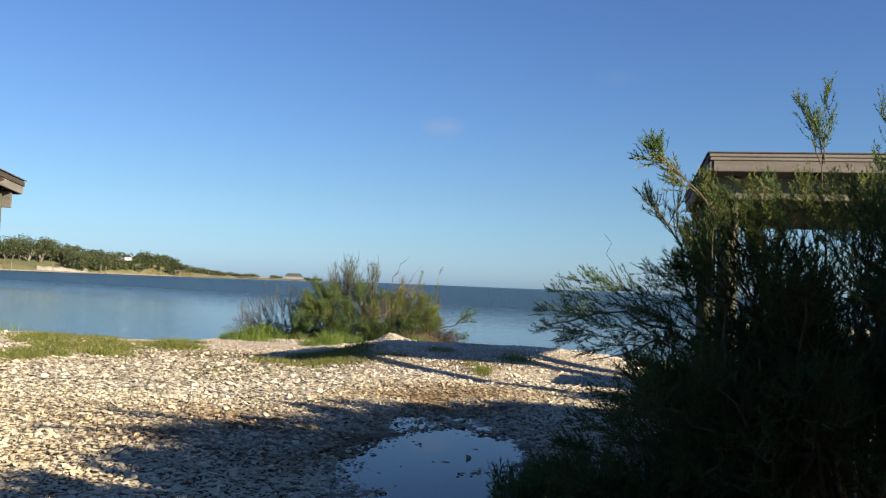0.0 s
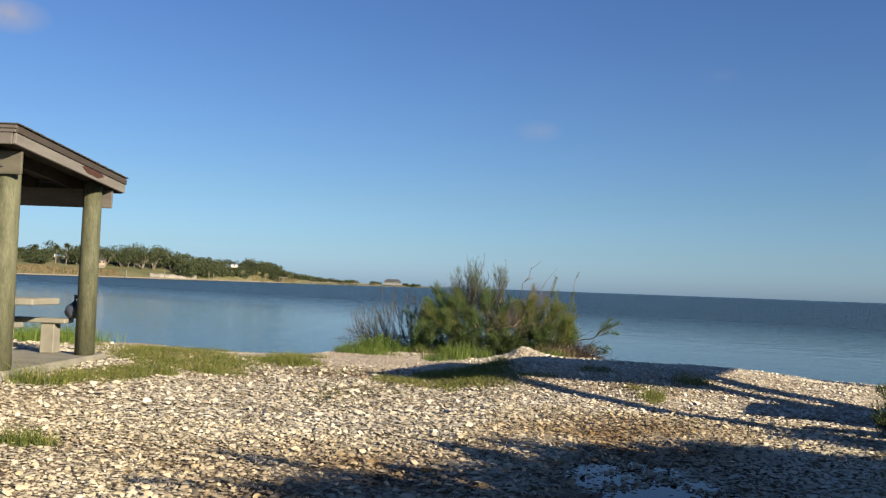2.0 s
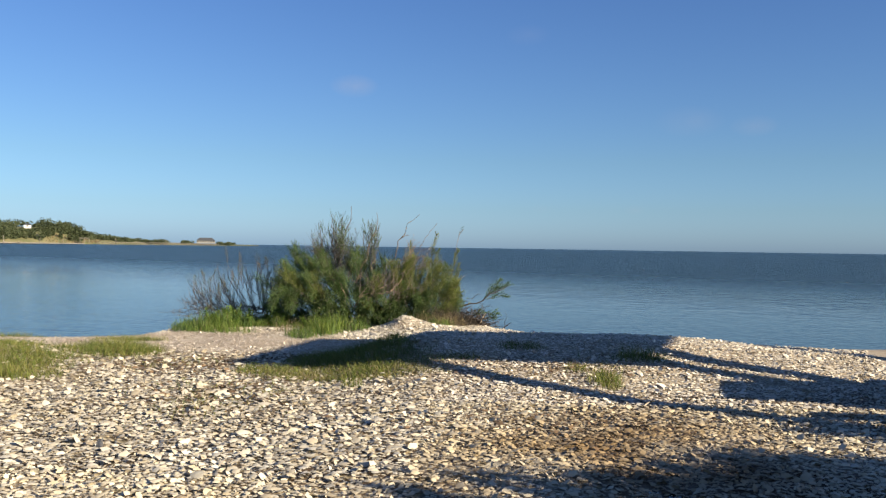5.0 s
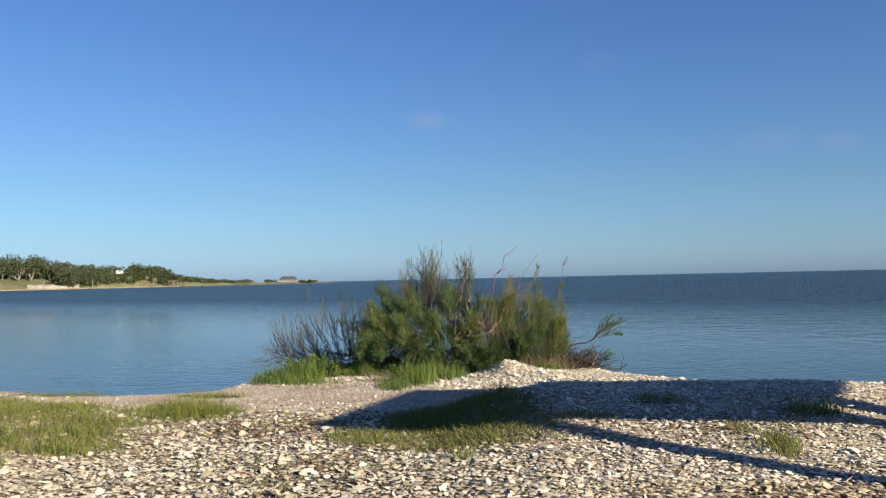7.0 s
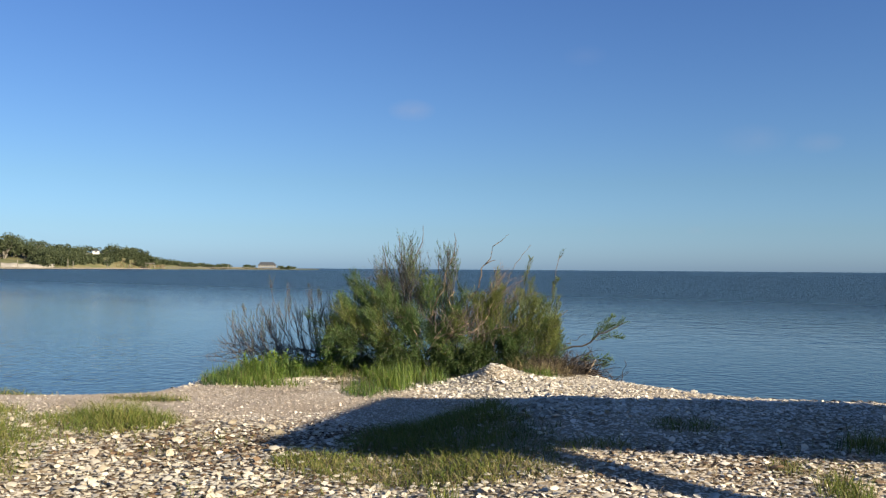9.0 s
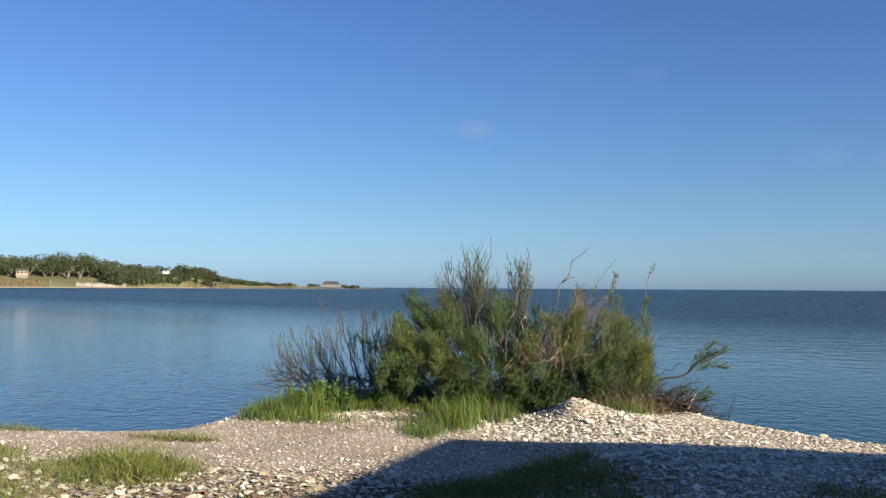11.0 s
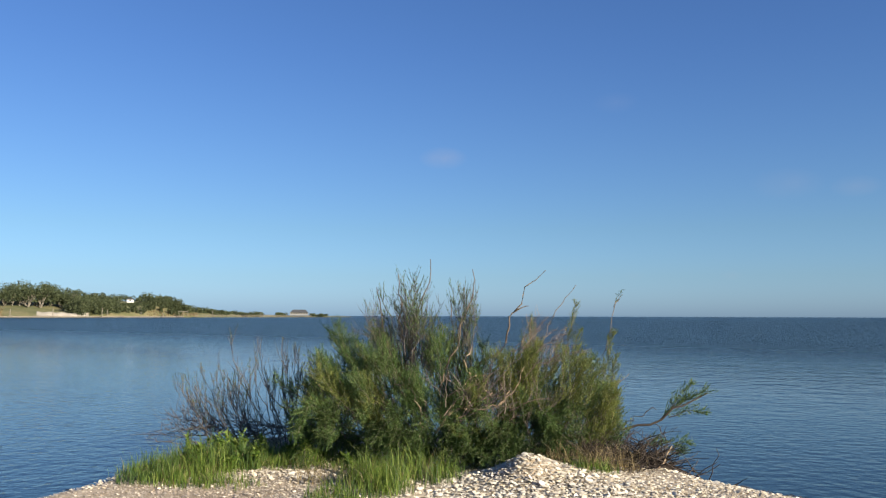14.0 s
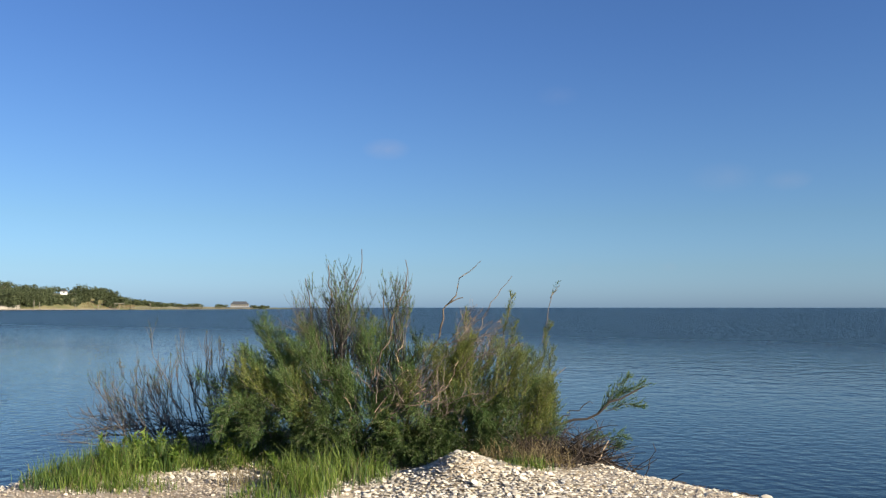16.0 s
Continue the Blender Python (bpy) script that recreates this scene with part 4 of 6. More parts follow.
# the half-dead thicket beside it: long wands leaning out over the water
THICKET_TOP = [(-4.75, 0.5), (-4.4, 0.82), (-4.2, 1.02), (-3.95, 0.98), (-3.72, 1.25), (-3.6, 1.68), (-3.5, 1.3), (-3.35, 1.1), (-3.2, 1.38), (-2.95, 1.35), (-2.6, 1.1), (-2.3, 1.15)]
thicket = tagged(new("dry_thicket"), "half-dead grey-brown tamarisk thicket with sparse yellow leaves", "shrub")
wands, sparse, yellow = [], [], []
for k in range(56):
    ex = rng.uniform(-4.5, -2.3)
    bx = -2.95 + 0.62 * (ex + 3.1) + rng.normal(0, 0.14)
    ez = float(lerp(ex, THICKET_TOP)) * (1.0 if k % 3 == 0 else rng.uniform(0.6, 0.97))
    ey = 18.1 + rng.uniform(-0.5, 0.5)
    line = limb((bx, ey + rng.normal(0, 0.15), float(height(bx, ey)) - 0.02), (ex, ey, ez), rng.uniform(-0.04, 0.1), 0.035, 9)
    part("limb", mesh_np("limb", *tube_np(line, np.linspace(0.0075, 0.002, 9), 5), M_THICKET, True), thicket)
    side = branchlets(line, 8, 0.42, 0.75, 0.32, 0.2)
    wands.extend(tube_np(s, np.linspace(0.0034, 0.0014, 4), 4) for s in side)
    finer = [b for s in side for b in branchlets(s, 2, 0.2, 0.8, 0.25, 0.3)]
    wands.extend(tube_np(s, np.linspace(0.002, 0.001, 4), 4) for s in finer)
    share = rng.random()
    if ex > -2.75 or share < 0.34:
        sparse.append(feathers(side + finer, 85 if ex > -2.75 else 45, 0.036, 0.0048, first=0.3))
    elif share < 0.46:
        yellow.append(feathers(side + finer, 60, 0.036, 0.005, first=0.35))
for k in range(110):
    x0 = rng.uniform(-4.2, -2.2)
    y0 = 17.9 + rng.uniform(-0.35, 0.3)
    line = limb((x0, y0, rng.uniform(0.2, 0.5)), (x0 + rng.normal(-0.15, 0.35), y0 + rng.normal(0, 0.2), rng.uniform(0.2, 0.6)), 0.0, 0.06, 7)
    wands.append(tube_np(line, np.linspace(0.0055, 0.002, 7), 4))
    wands.extend(tube_np(s, np.linspace(0.003, 0.0014, 4), 4) for s in branchlets(line, 5, 0.25, 0.3, 0.5))
tagged(part("twig_mass", mesh_np("twig_mass", *joined(wands), M_THICKET), thicket), kind="stuff")
tagged(part("crown", mesh_np("crown", *joined(sparse), M_LEAF_DARK), thicket), kind="stuff")
tagged(part("dry_crown", mesh_np("dry_crown", *joined(yellow), M_LEAF_DRY), thicket, "yellowed sparse leaves"), kind="stuff")


def tamarisk(x, y, tall, wide, limbs_n, dens, leaf, label, low=0.1, extra=(), size=0.075, width=0.010, full=1.0, droop=0.55):
    L = list(extra)
    for k in range(limbs_n):
        a, q = rng.uniform(0, 6.28), math.sqrt(rng.random())
        ex, ey = x + wide * q * math.cos(a), y + wide * q * math.sin(a)
        ez = low + (tall - low) * (1 - droop * q * q) * rng.uniform(0.12, 1.0) ** full
        L.append(dict(start=on(x + 0.2 * math.cos(a), y + 0.2 * math.sin(a)), end=(ex, ey, ez), r=0.03, sag=0.2, side=(16, 0.7), twigs=5, leaves=dens, size=size, width=width, stems=False))
    for q in L:
        q.setdefault("twig_bark", M_BARK)
    return shrub("tamarisk_tree", label, L, leaf, category="tree", twig_r=0.0026)


rng = np.random.default_rng(21)
EXTRA = []
for k in range(34):
    EXTRA.append(dict(start=on(5.3, 2.9), end=(rng.uniform(4.2, 5.4), rng.uniform(1.6, 3.1), rng.uniform(0.9, 2.15)), r=0.016, sag=0.1, side=(15, 0.40), twigs=8, leaves=150, size=0.045, width=0.0052))
for k in range(84):
    ex, ey = rng.uniform(3.45, 5.2), rng.uniform(1.8, 4.2)
    ex += 0.3 * max(0.0, ey - 2.8)
    ez = rng.uniform(0.1, 0.3 + 0.95 * min(1.0, max(0.0, (ex - 3.6) / 0.35)))
    EXTRA.append(dict(start=on(5.2, 3.0), end=(ex, ey, ez), r=0.009, sag=0.1, side=(15, 0.36), twigs=7, leaves=85, size=0.05, width=0.0065, stems=False))
for k in range(12):
    EXTRA.append(dict(start=on(4.6, 2.8), end=(rng.uniform(3.2, 3.6), rng.uniform(1.8, 3.0), rng.uniform(0.1, 0.32)), r=0.01, sag=0.08, side=(14, 0.3), twigs=6, leaves=100, size=0.05, width=0.007, stems=False))
for k in range(7):
    EXTRA.append(dict(start=on(5.3, 2.9), end=(rng.uniform(4.6, 5.5), rng.uniform(1.7, 2.8), rng.uniform(1.5, 1.8)), r=0.014, sag=0.1, side=(15, 0.40), twigs=7, leaves=130, size=0.045, width=0.0055))
# the hedge's shade on this tree is painted in with darker leaves
puddle_tree = tamarisk(5.75, 3.0, 2.3, 1.5, 50, 40, M_LEAF_DARK, "tall green tamarisk beside the puddle with shade-darkened leaves", extra=EXTRA, size=0.07, width=0.011)
twigs_of, leaves_of = collections.defaultdict(list), collections.defaultdict(list)


def tree_limb(points, r):
    line = curve(points, 12, 0.012)
    part("limb", mesh_np("limb", *tube_np(line, np.linspace(r, r * 0.3, 12), 6), M_BARK, True), puddle_tree)


def fine_spray(base, tip, radius, leaf, twig_n=34, per_metre=205):
    stem, tw, lv = plume(base, tip, radius, twig_n, per_metre, 0.024, 0.0042)
    twigs_of[M_BARK].append(tube_np(stem, np.linspace(0.004, 0.0012, len(stem)), 4))
    twigs_of[M_BARK].extend(ribbons(tw[::3], 0.0011))
    leaves_of[leaf].append(lv)


# the branch reaching up over the eave
tree_limb([(5.3, 2.6, 1.2), (4.75, 1.9, 1.85), (4.4, 1.55, 2.15), (4.14, 1.34, 2.34)], 0.009)
for f, rise, leaf in ((0.98, 0.02, 0), (0.9, 0.08, 0), (0.82, 0.04, 1), (0.7, 0.12, 1), (0.6, 0.08, 1), (0.5, 0.14, 1), (0.4, 0.16, 0), (0.3, 0.14, 1), (0.2, 0.1, 1)):
    c = np.array([4.75, 1.9, 1.9]) * (1 - f) + np.array([4.12, 1.33, 2.36]) * f
    fine_spray(c, c + np.array([-0.12 + rng.normal(0, 0.06), -0.05 + rng.normal(0, 0.05), rise]), 0.10, (M_LEAF, M_LEAF_OLIVE)[leaf], 30)
# the flat spray held out over the shells
tree_limb([(5.0, 2.7, 0.9), (4.4, 2.2, 1.4), (4.0, 2.0, 1.52), (3.6, 1.92, 1.42)], 0.014)
tree_limb([(4.4, 2.2, 1.4), (4.1, 2.05, 1.3), (3.85, 1.95, 1.22)], 0.008)
for tx, tz in ((3.55, 1.38), (3.56, 1.5), (3.62, 1.62), (3.74, 1.7), (3.88, 1.7), (3.66, 1.32), (3.78, 1.42), (3.95, 1.56), (3.82, 1.26), (3.98, 1.36), (4.1, 1.62), (4.1, 1.45), (3.7, 1.52)):
    tip = np.array([tx, 1.92 + rng.normal(0, 0.06), tz])
    # lower tips take the shade-dark leaves
    fine_spray(tip + np.array([0.33, 0.06, -0.02 + 0.4 * (1.45 - tz)]), tip, 0.12, M_LEAF_DARK if tz < 1.5 else M_LEAF, 34, 230)
tree_limb([(4.2, 2.1, 1.5), (4.05, 1.95, 1.65), (3.97, 1.9, 1.78), (3.92, 1.88, 1.96)], 0.004)
# the tall plumes
for base, tip, wide in (((5.12, 1.95, 2.4), (4.98, 1.9, 2.78), 0.12), ((5.14, 1.95, 2.4), (5.14, 1.9, 2.87), 0.11), ((5.14, 1.95, 2.42), (5.06, 1.9, 2.66), 0.12), ((5.5, 2.0, 2.2), (5.45, 1.9, 2.76), 0.16), ((5.6, 2.0, 2.2), (5.62, 1.9, 2.7), 0.16), ((5.5, 2.1, 2.0), (5.42, 1.9, 2.45), 0.18)):
    fine_spray(base, tip, wide, M_LEAF, 44)
tree_limb([(5.3, 2.5, 1.5), (5.2, 2.1, 2.1), (5.13, 1.95, 2.45)], 0.010)
# the sunlit shoulder in olive leaves, then the flank, its shade painted with dark ones
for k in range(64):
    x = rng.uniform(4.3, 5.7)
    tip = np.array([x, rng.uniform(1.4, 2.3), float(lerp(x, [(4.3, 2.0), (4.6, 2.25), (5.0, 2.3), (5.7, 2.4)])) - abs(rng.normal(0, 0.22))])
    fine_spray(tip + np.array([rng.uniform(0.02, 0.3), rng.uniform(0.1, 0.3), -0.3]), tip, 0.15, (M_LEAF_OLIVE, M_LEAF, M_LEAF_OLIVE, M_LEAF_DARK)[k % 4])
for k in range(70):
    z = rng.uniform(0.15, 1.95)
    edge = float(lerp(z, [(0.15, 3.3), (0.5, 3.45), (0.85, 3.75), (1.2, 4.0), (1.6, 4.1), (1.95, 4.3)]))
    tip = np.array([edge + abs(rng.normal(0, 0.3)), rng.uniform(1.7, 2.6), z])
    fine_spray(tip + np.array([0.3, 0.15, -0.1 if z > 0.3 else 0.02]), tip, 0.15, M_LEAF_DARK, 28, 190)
for m, pieces in twigs_of.items():
    tagged(part("twig_mass", mesh_np("twig_mass", *joined(pieces), m), puddle_tree), kind="stuff")
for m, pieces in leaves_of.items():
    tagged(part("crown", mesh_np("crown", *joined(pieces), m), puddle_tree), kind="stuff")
# hedge trees added out of view, sized to cast the shade over the beach
HEDGE = dict(size=0.19, width=0.085, full=0.42, droop=0.3)
for hx, hy, ht, hw, where in ((7.0, -4.9, 2.8, 1.3, "far end"), (6.7, -3.4, 2.95, 1.4, "open end"), (6.8, -2.0, 3.15, 1.4, "near part"), (6.9, -0.6, 3.05, 1.4, "middle"), (7.0, 0.8, 2.95, 1.4, "inner part"), (7.2, 2.2, 2.95, 1.4, "thick part"), (7.4, 3.5, 2.85, 1.3, "shelter side"), (7.5, 4.5, 2.15, 1.1, "lower part"), (7.6, 5.3, 1.35, 0.8, "sloping part")):
    tamarisk(hx, hy, ht, hw, 27, 16, M_LEAF_DARK, "dense green tamarisk added to cast shade at the hedge's " + where, **HEDGE)

# the dark little bush at the shelter's foot
L = []
for k in range(22):
    a, q = rng.uniform(0, 6.28), math.sqrt(rng.random())
    L.append(dict(start=on(5.25, 8.1), end=(5.2 + 0.5 * q * math.cos(a), 8.05 + 0.55 * q * math.sin(a), float(height(5.2, 8.0)) + rng.uniform(0.12, 0.55)), r=0.008, sag=0.05, side=(12, 0.26), twigs=7, leaves=90, size=0.05, width=0.006, stems=False))
shrub("low_bush", "low dark green tamarisk bush at the shelter's foot", L, M_LEAF_DARK)


# grasses
def keep_spots(x, y):
    """Clumpy turf: dense in the spots, thin between them."""
    thin = sum(bump(x, y, *spot) for spot in GRASS_THIN)
    tufts = 0.5 + 0.5 * np.sin(x * 17 + 3 * np.sin(y * 9)) * np.sin(y * 21 + 2 * np.sin(x * 11))
    return np.clip(smooth01(grassy(x, y), 0.2, 0.7) * (0.7 + 0.5 * tufts) + 0.16 * thin * tufts, 0, 1) * dry(x, y)


pts = scatter(-7.6, 3.4, 6.3, 14.6, 0.0175, keep_spots)
tagged(new("short_grass", mesh_np("short_grass", *grass(pts, (np.where(pts[:, 0] < -2.2, 0.055, 0.05) + 0.06 * bump(pts[:, 0], pts[:, 1], -3.62, 12.75, 0.7, 0.6) + 0.05 * bump(pts[:, 0], pts[:, 1], -0.25, 12.5, 0.6, 0.9)) * (1 + 0.4 * np.sin(pts[:, 0] * 4.7 + 2 * np.sin(pts[:, 1] * 3.1)) * np.sin(pts[:, 1] * 5.9)), 0.006, 0.7, 0.5), M_GRASS_SHORT)), "short olive grass growing through the shells", "grass", kind="stuff")


pts = scatter(-7.6, 3.4, 6.3, 14.6, 0.03, lambda x, y: np.clip(0.55 * keep_spots(x, y) + 0.9 * bump(x, y, -0.25, 10.9, 1.0, 0.28, -0.1), 0, 1))
tagged(new("dead_grass", mesh_np("dead_grass", *grass(pts, 0.055, 0.006, 0.8, 0.5), M_STRAW)), "dead straw-brown blades in the short grass", "grass", kind="stuff")
pts = scatter(-12, -8.3, 10.5, 15.6, 0.034, lambda x, y: dry(x, y) * np.clip(1.3 * bump(x, y, -9.9, 13.4, 0.85, 1.6), 0, 1))
tagged(new("rough_grass", mesh_np("rough_grass", *grass(pts, 0.22, 0.012, 0.35, 0.45), M_GRASS)), "rough green grass on the bank beyond the shelter", "grass", kind="stuff")


def keep_edge(x, y):
    return np.clip(1.4 * (bump(x, y, -5.3, 6.93, 0.4, 0.12, 0.21) + bump(x, y, -5.85, 6.8, 0.4, 0.14, 0.21) + bump(x, y, -4.5, 7.35, 0.12, 0.2) + 0.9 * bump(x, y, -4.3, 7.7, 0.1, 0.4) + bump(x, y, -2.75, 5.25, 0.28, 0.14, 0.2) + bump(x, y, -0.11, 10.3, 0.09, 0.07) + bump(x, y, 3.1, 11.36, 0.27, 0.12) + 0.6 * bump(x, y, 2.56, 10.5, 0.16, 0.25) + bump(x, y, -3.75, 10.2, 0.2, 0.12) + bump(x, y, -4.0, 9.5, 0.15, 0.15)) - 0.15, 0, 1)


pts = scatter(-6.5, 3.6, 4.8, 12, 0.016, keep_edge)
tagged(new("edge_grass", mesh_np("edge_grass", *grass(pts, np.where(pts[:, 0] < -4.2, 0.16, 0.11), 0.006, 0.4, 0.4), M_GRASS_SHORT)), "taller grass tufts along the slab and berm", "grass", kind="stuff")


def keep_tall(x, y):
    clumps = bump(x, y, -3.4, 16.15, 0.5, 0.5) + bump(x, y, -3.75, 16.0, 0.25, 0.3) + 0.8 * bump(x, y, -3.2, 16.9, 0.7, 0.5) + bump(x, y, -1.45, 15.65, 0.36, 0.5, 0.3) + bump(x, y, -1.62, 15.1, 0.2, 0.35, 0.4) + bump(x, y, -0.98, 16.2, 0.34, 0.34, 0.3) + 0.75 * bump(x, y, -2.4, 17.15, 1.0, 0.35) + 0.8 * bump(x, y, -2.75, 16.65, 0.45, 0.28) + 0.6 * bump(x, y, -1.85, 16.6, 0.35, 0.25) + 0.9 * bump(x, y, -3.0, 15.68, 0.5, 0.22) + 0.8 * bump(x, y, 0.62, 16.25, 0.26, 0.24)
    tufts = 0.5 + 0.5 * np.sin(x * 19 + 2 * np.sin(y * 11)) * np.sin(y * 17 + 2 * np.sin(x * 12))
    return np.clip((clumps - 0.2) * 1.15 * (0.15 + 0.9 * tufts) - 1.5 * bump(x, y, -2.3, 16.22, 0.42, 0.2), 0, 1) * dry(x, y)


def grass_height(x, y):
    """Blades stand tallest in the middle of their clumps."""
    tall = 0.08 + 0.13 * bump(x, y, -3.35, 16.4, 0.6, 0.6) + 0.15 * bump(x, y, -1.2, 15.95, 0.5, 0.6) + 0.06 * bump(x, y, -2.4, 17.2, 0.9, 0.4)
    return tall * (1 + 0.3 * np.sin(x * 9.3 + 1.7 * np.sin(y * 8.1)) * np.sin(y * 10.7 + x))


pts = scatter(-5.2, 1.3, 14.4, 18.2, 0.0125, lambda x, y: keep_tall(x, y) * (0.25 + 0.75 * smooth01(wobble(x, y, 3.1), -0.7, 0.3)))
deep = wobble(pts[:, 0] + 3, pts[:, 1], 2.3) + rng.normal(0, 0.35, len(pts)) > 0.25
for chosen, tone, look_of in ((~deep, M_GRASS, "bright green upright marsh grass below the shrub"), (deep, M_GRASS_DEEP, "deep green clumps of marsh grass below the shrub")):
    p = pts[chosen]
    tagged(new("tall_grass", mesh_np("tall_grass", *grass(p, grass_height(p[:, 0], p[:, 1]), 0.0062, 0.24, 0.4), tone)), look_of, "grass", kind="stuff")
pts = scatter(-5.2, 1.3, 14.4, 18.2, 0.03, lambda x, y: 0.6 * keep_tall(x, y))
tagged(new("dry_blades", mesh_np("dry_blades", *grass(pts, 0.8 * grass_height(pts[:, 0], pts[:, 1]), 0.005, 0.35, 0.4), M_STRAW)), "straw-coloured dead blades among the marsh grass", "grass", kind="stuff")


def keep_straw(x, y):
    return np.clip(1.3 * (bump(x, y, 0.75, 16.55, 0.35, 0.25, -0.4) + 0.7 * bump(x, y, 0.3, 16.6, 0.4, 0.2) + 0.5 * bump(x, y, -2.0, 15.95, 0.35, 0.2)) - 0.2, 0, 1)


pts = scatter(-3, 1.6, 15, 17.4, 0.02, keep_straw)
tagged(new("straw_grass", mesh_np("straw_grass", *grass(pts, 0.15, 0.005, 0.5, 0.4), M_STRAW)), "yellowing dry grass beside the shell mound", "grass", kind="stuff")


def sticks(count, place, length, r, lift):
    """Fallen sticks lying about."""
    out = []
    for k in range(count):
        x, y = place()
        a, q = rng.uniform(0, 6.28), rng.uniform(0.3, 1.0) * length
        e = (x + q * math.cos(a), y + q * math.sin(a))
        out.append(tube_np(limb((x, y, float(height(x, y)) + rng.uniform(0.0, 0.05)), (*e, float(height(*e)) + rng.uniform(0.01, lift)), 0, 0.05, 5), np.linspace(r, r * 0.4, 5), 4))
    return joined(out)


tagged(new("brush_pile", mesh_np("brush_pile", *sticks(430, lambda: (rng.normal(0.95, 0.28), rng.normal(16.85, 0.2)), 0.55, 0.006, 0.34), M_BROWN)), "tangle of dead brown twigs beside the shrub", "brush", kind="stuff")
tagged(new("wrack_line", mesh_np("wrack_line", *sticks(700, lambda: ((u := rng.uniform(0.9, 5.5)), float(shore(u)) - 0.5 + rng.normal(0, 0.16)), 0.16, 0.004, 0.02), M_BROWN)), "line of dark drift twigs along the waterline", "driftwood", kind="stuff")
stick = tagged(new("driftwood_stick", mesh_np("driftwood_stick", *tube_np(limb((1.15, 16.6, 0.1), (1.42, 16.7, 0.5), 0.0, 0.04, 6), np.linspace(0.011, 0.005, 6), 6), M_PALE, True)), "bleached driftwood stick stuck upright in shells", "driftwood")


def weed(x, y, tall):
    """A leafy broad-leaved weed."""
    root = tagged(new("weed"), "yellow-green leafy weed in the marsh grass", "plant", "weeds in the grass")
    base = np.array(on(x, y, 0))
    stems, p, d = [], [], []
    for k in range(4):
        e = base + np.array([rng.normal(0, 0.07), rng.normal(0, 0.07), tall * rng.uniform(0.6, 1.0)])
        line = limb(base, e, 0, 0.03, 6)
        stems.append(tube_np(line, np.linspace(0.005, 0.002, 6), 4))
        t = rng.uniform(0.25, 1, 34)
        p.append(base + (e - base) * t[:, None])
        d.append(unit(rng.normal(0, 1, (34, 3)) + np.array([0, 0, 0.5])))
    part("stem", mesh_np("stem", *joined(stems), M_GRASS), root)
    v, f = blades(np.concatenate(p), np.concatenate(d), rng.uniform(0.05, 0.09, 136), rng.uniform(0.022, 0.035, 136))
    tagged(part("leaves", mesh_np("leaves", v, f, M_GRASS), root), kind="stuff")


for x, y, h in ((-3.1, 16.75, 0.46), (-3.25, 16.6, 0.36), (-2.95, 16.9, 0.3), (-2.45, 17.0, 0.3), (-2.55, 16.85, 0.24), (-3.4, 16.4, 0.3), (-3.6, 16.7, 0.34), (-2.85, 16.5, 0.24), (-1.75, 16.35, 0.2), (-3.0, 16.25, 0.22)):
    weed(x, y, h)


# ---- picnic shelters ----
POST_R, SPAN, DEPTH = 0.13, 3.4, 2.22


def post_mesh(height_m):
    bm = bmesh.new()
    bmesh.ops.create_cone(bm, cap_ends=True, segments=20, radius1=POST_R * 1.04, radius2=POST_R * 0.96, depth=height_m)
    for v in bm.verts:
        v.co.z += height_m / 2
    bmesh.ops.bevel(bm, geom=[e for e in bm.edges if e.calc_face_angle(0) > 1], offset=0.012, segments=2, affect="EDGES")
    return bm_mesh("post", bm, M_POST, True)


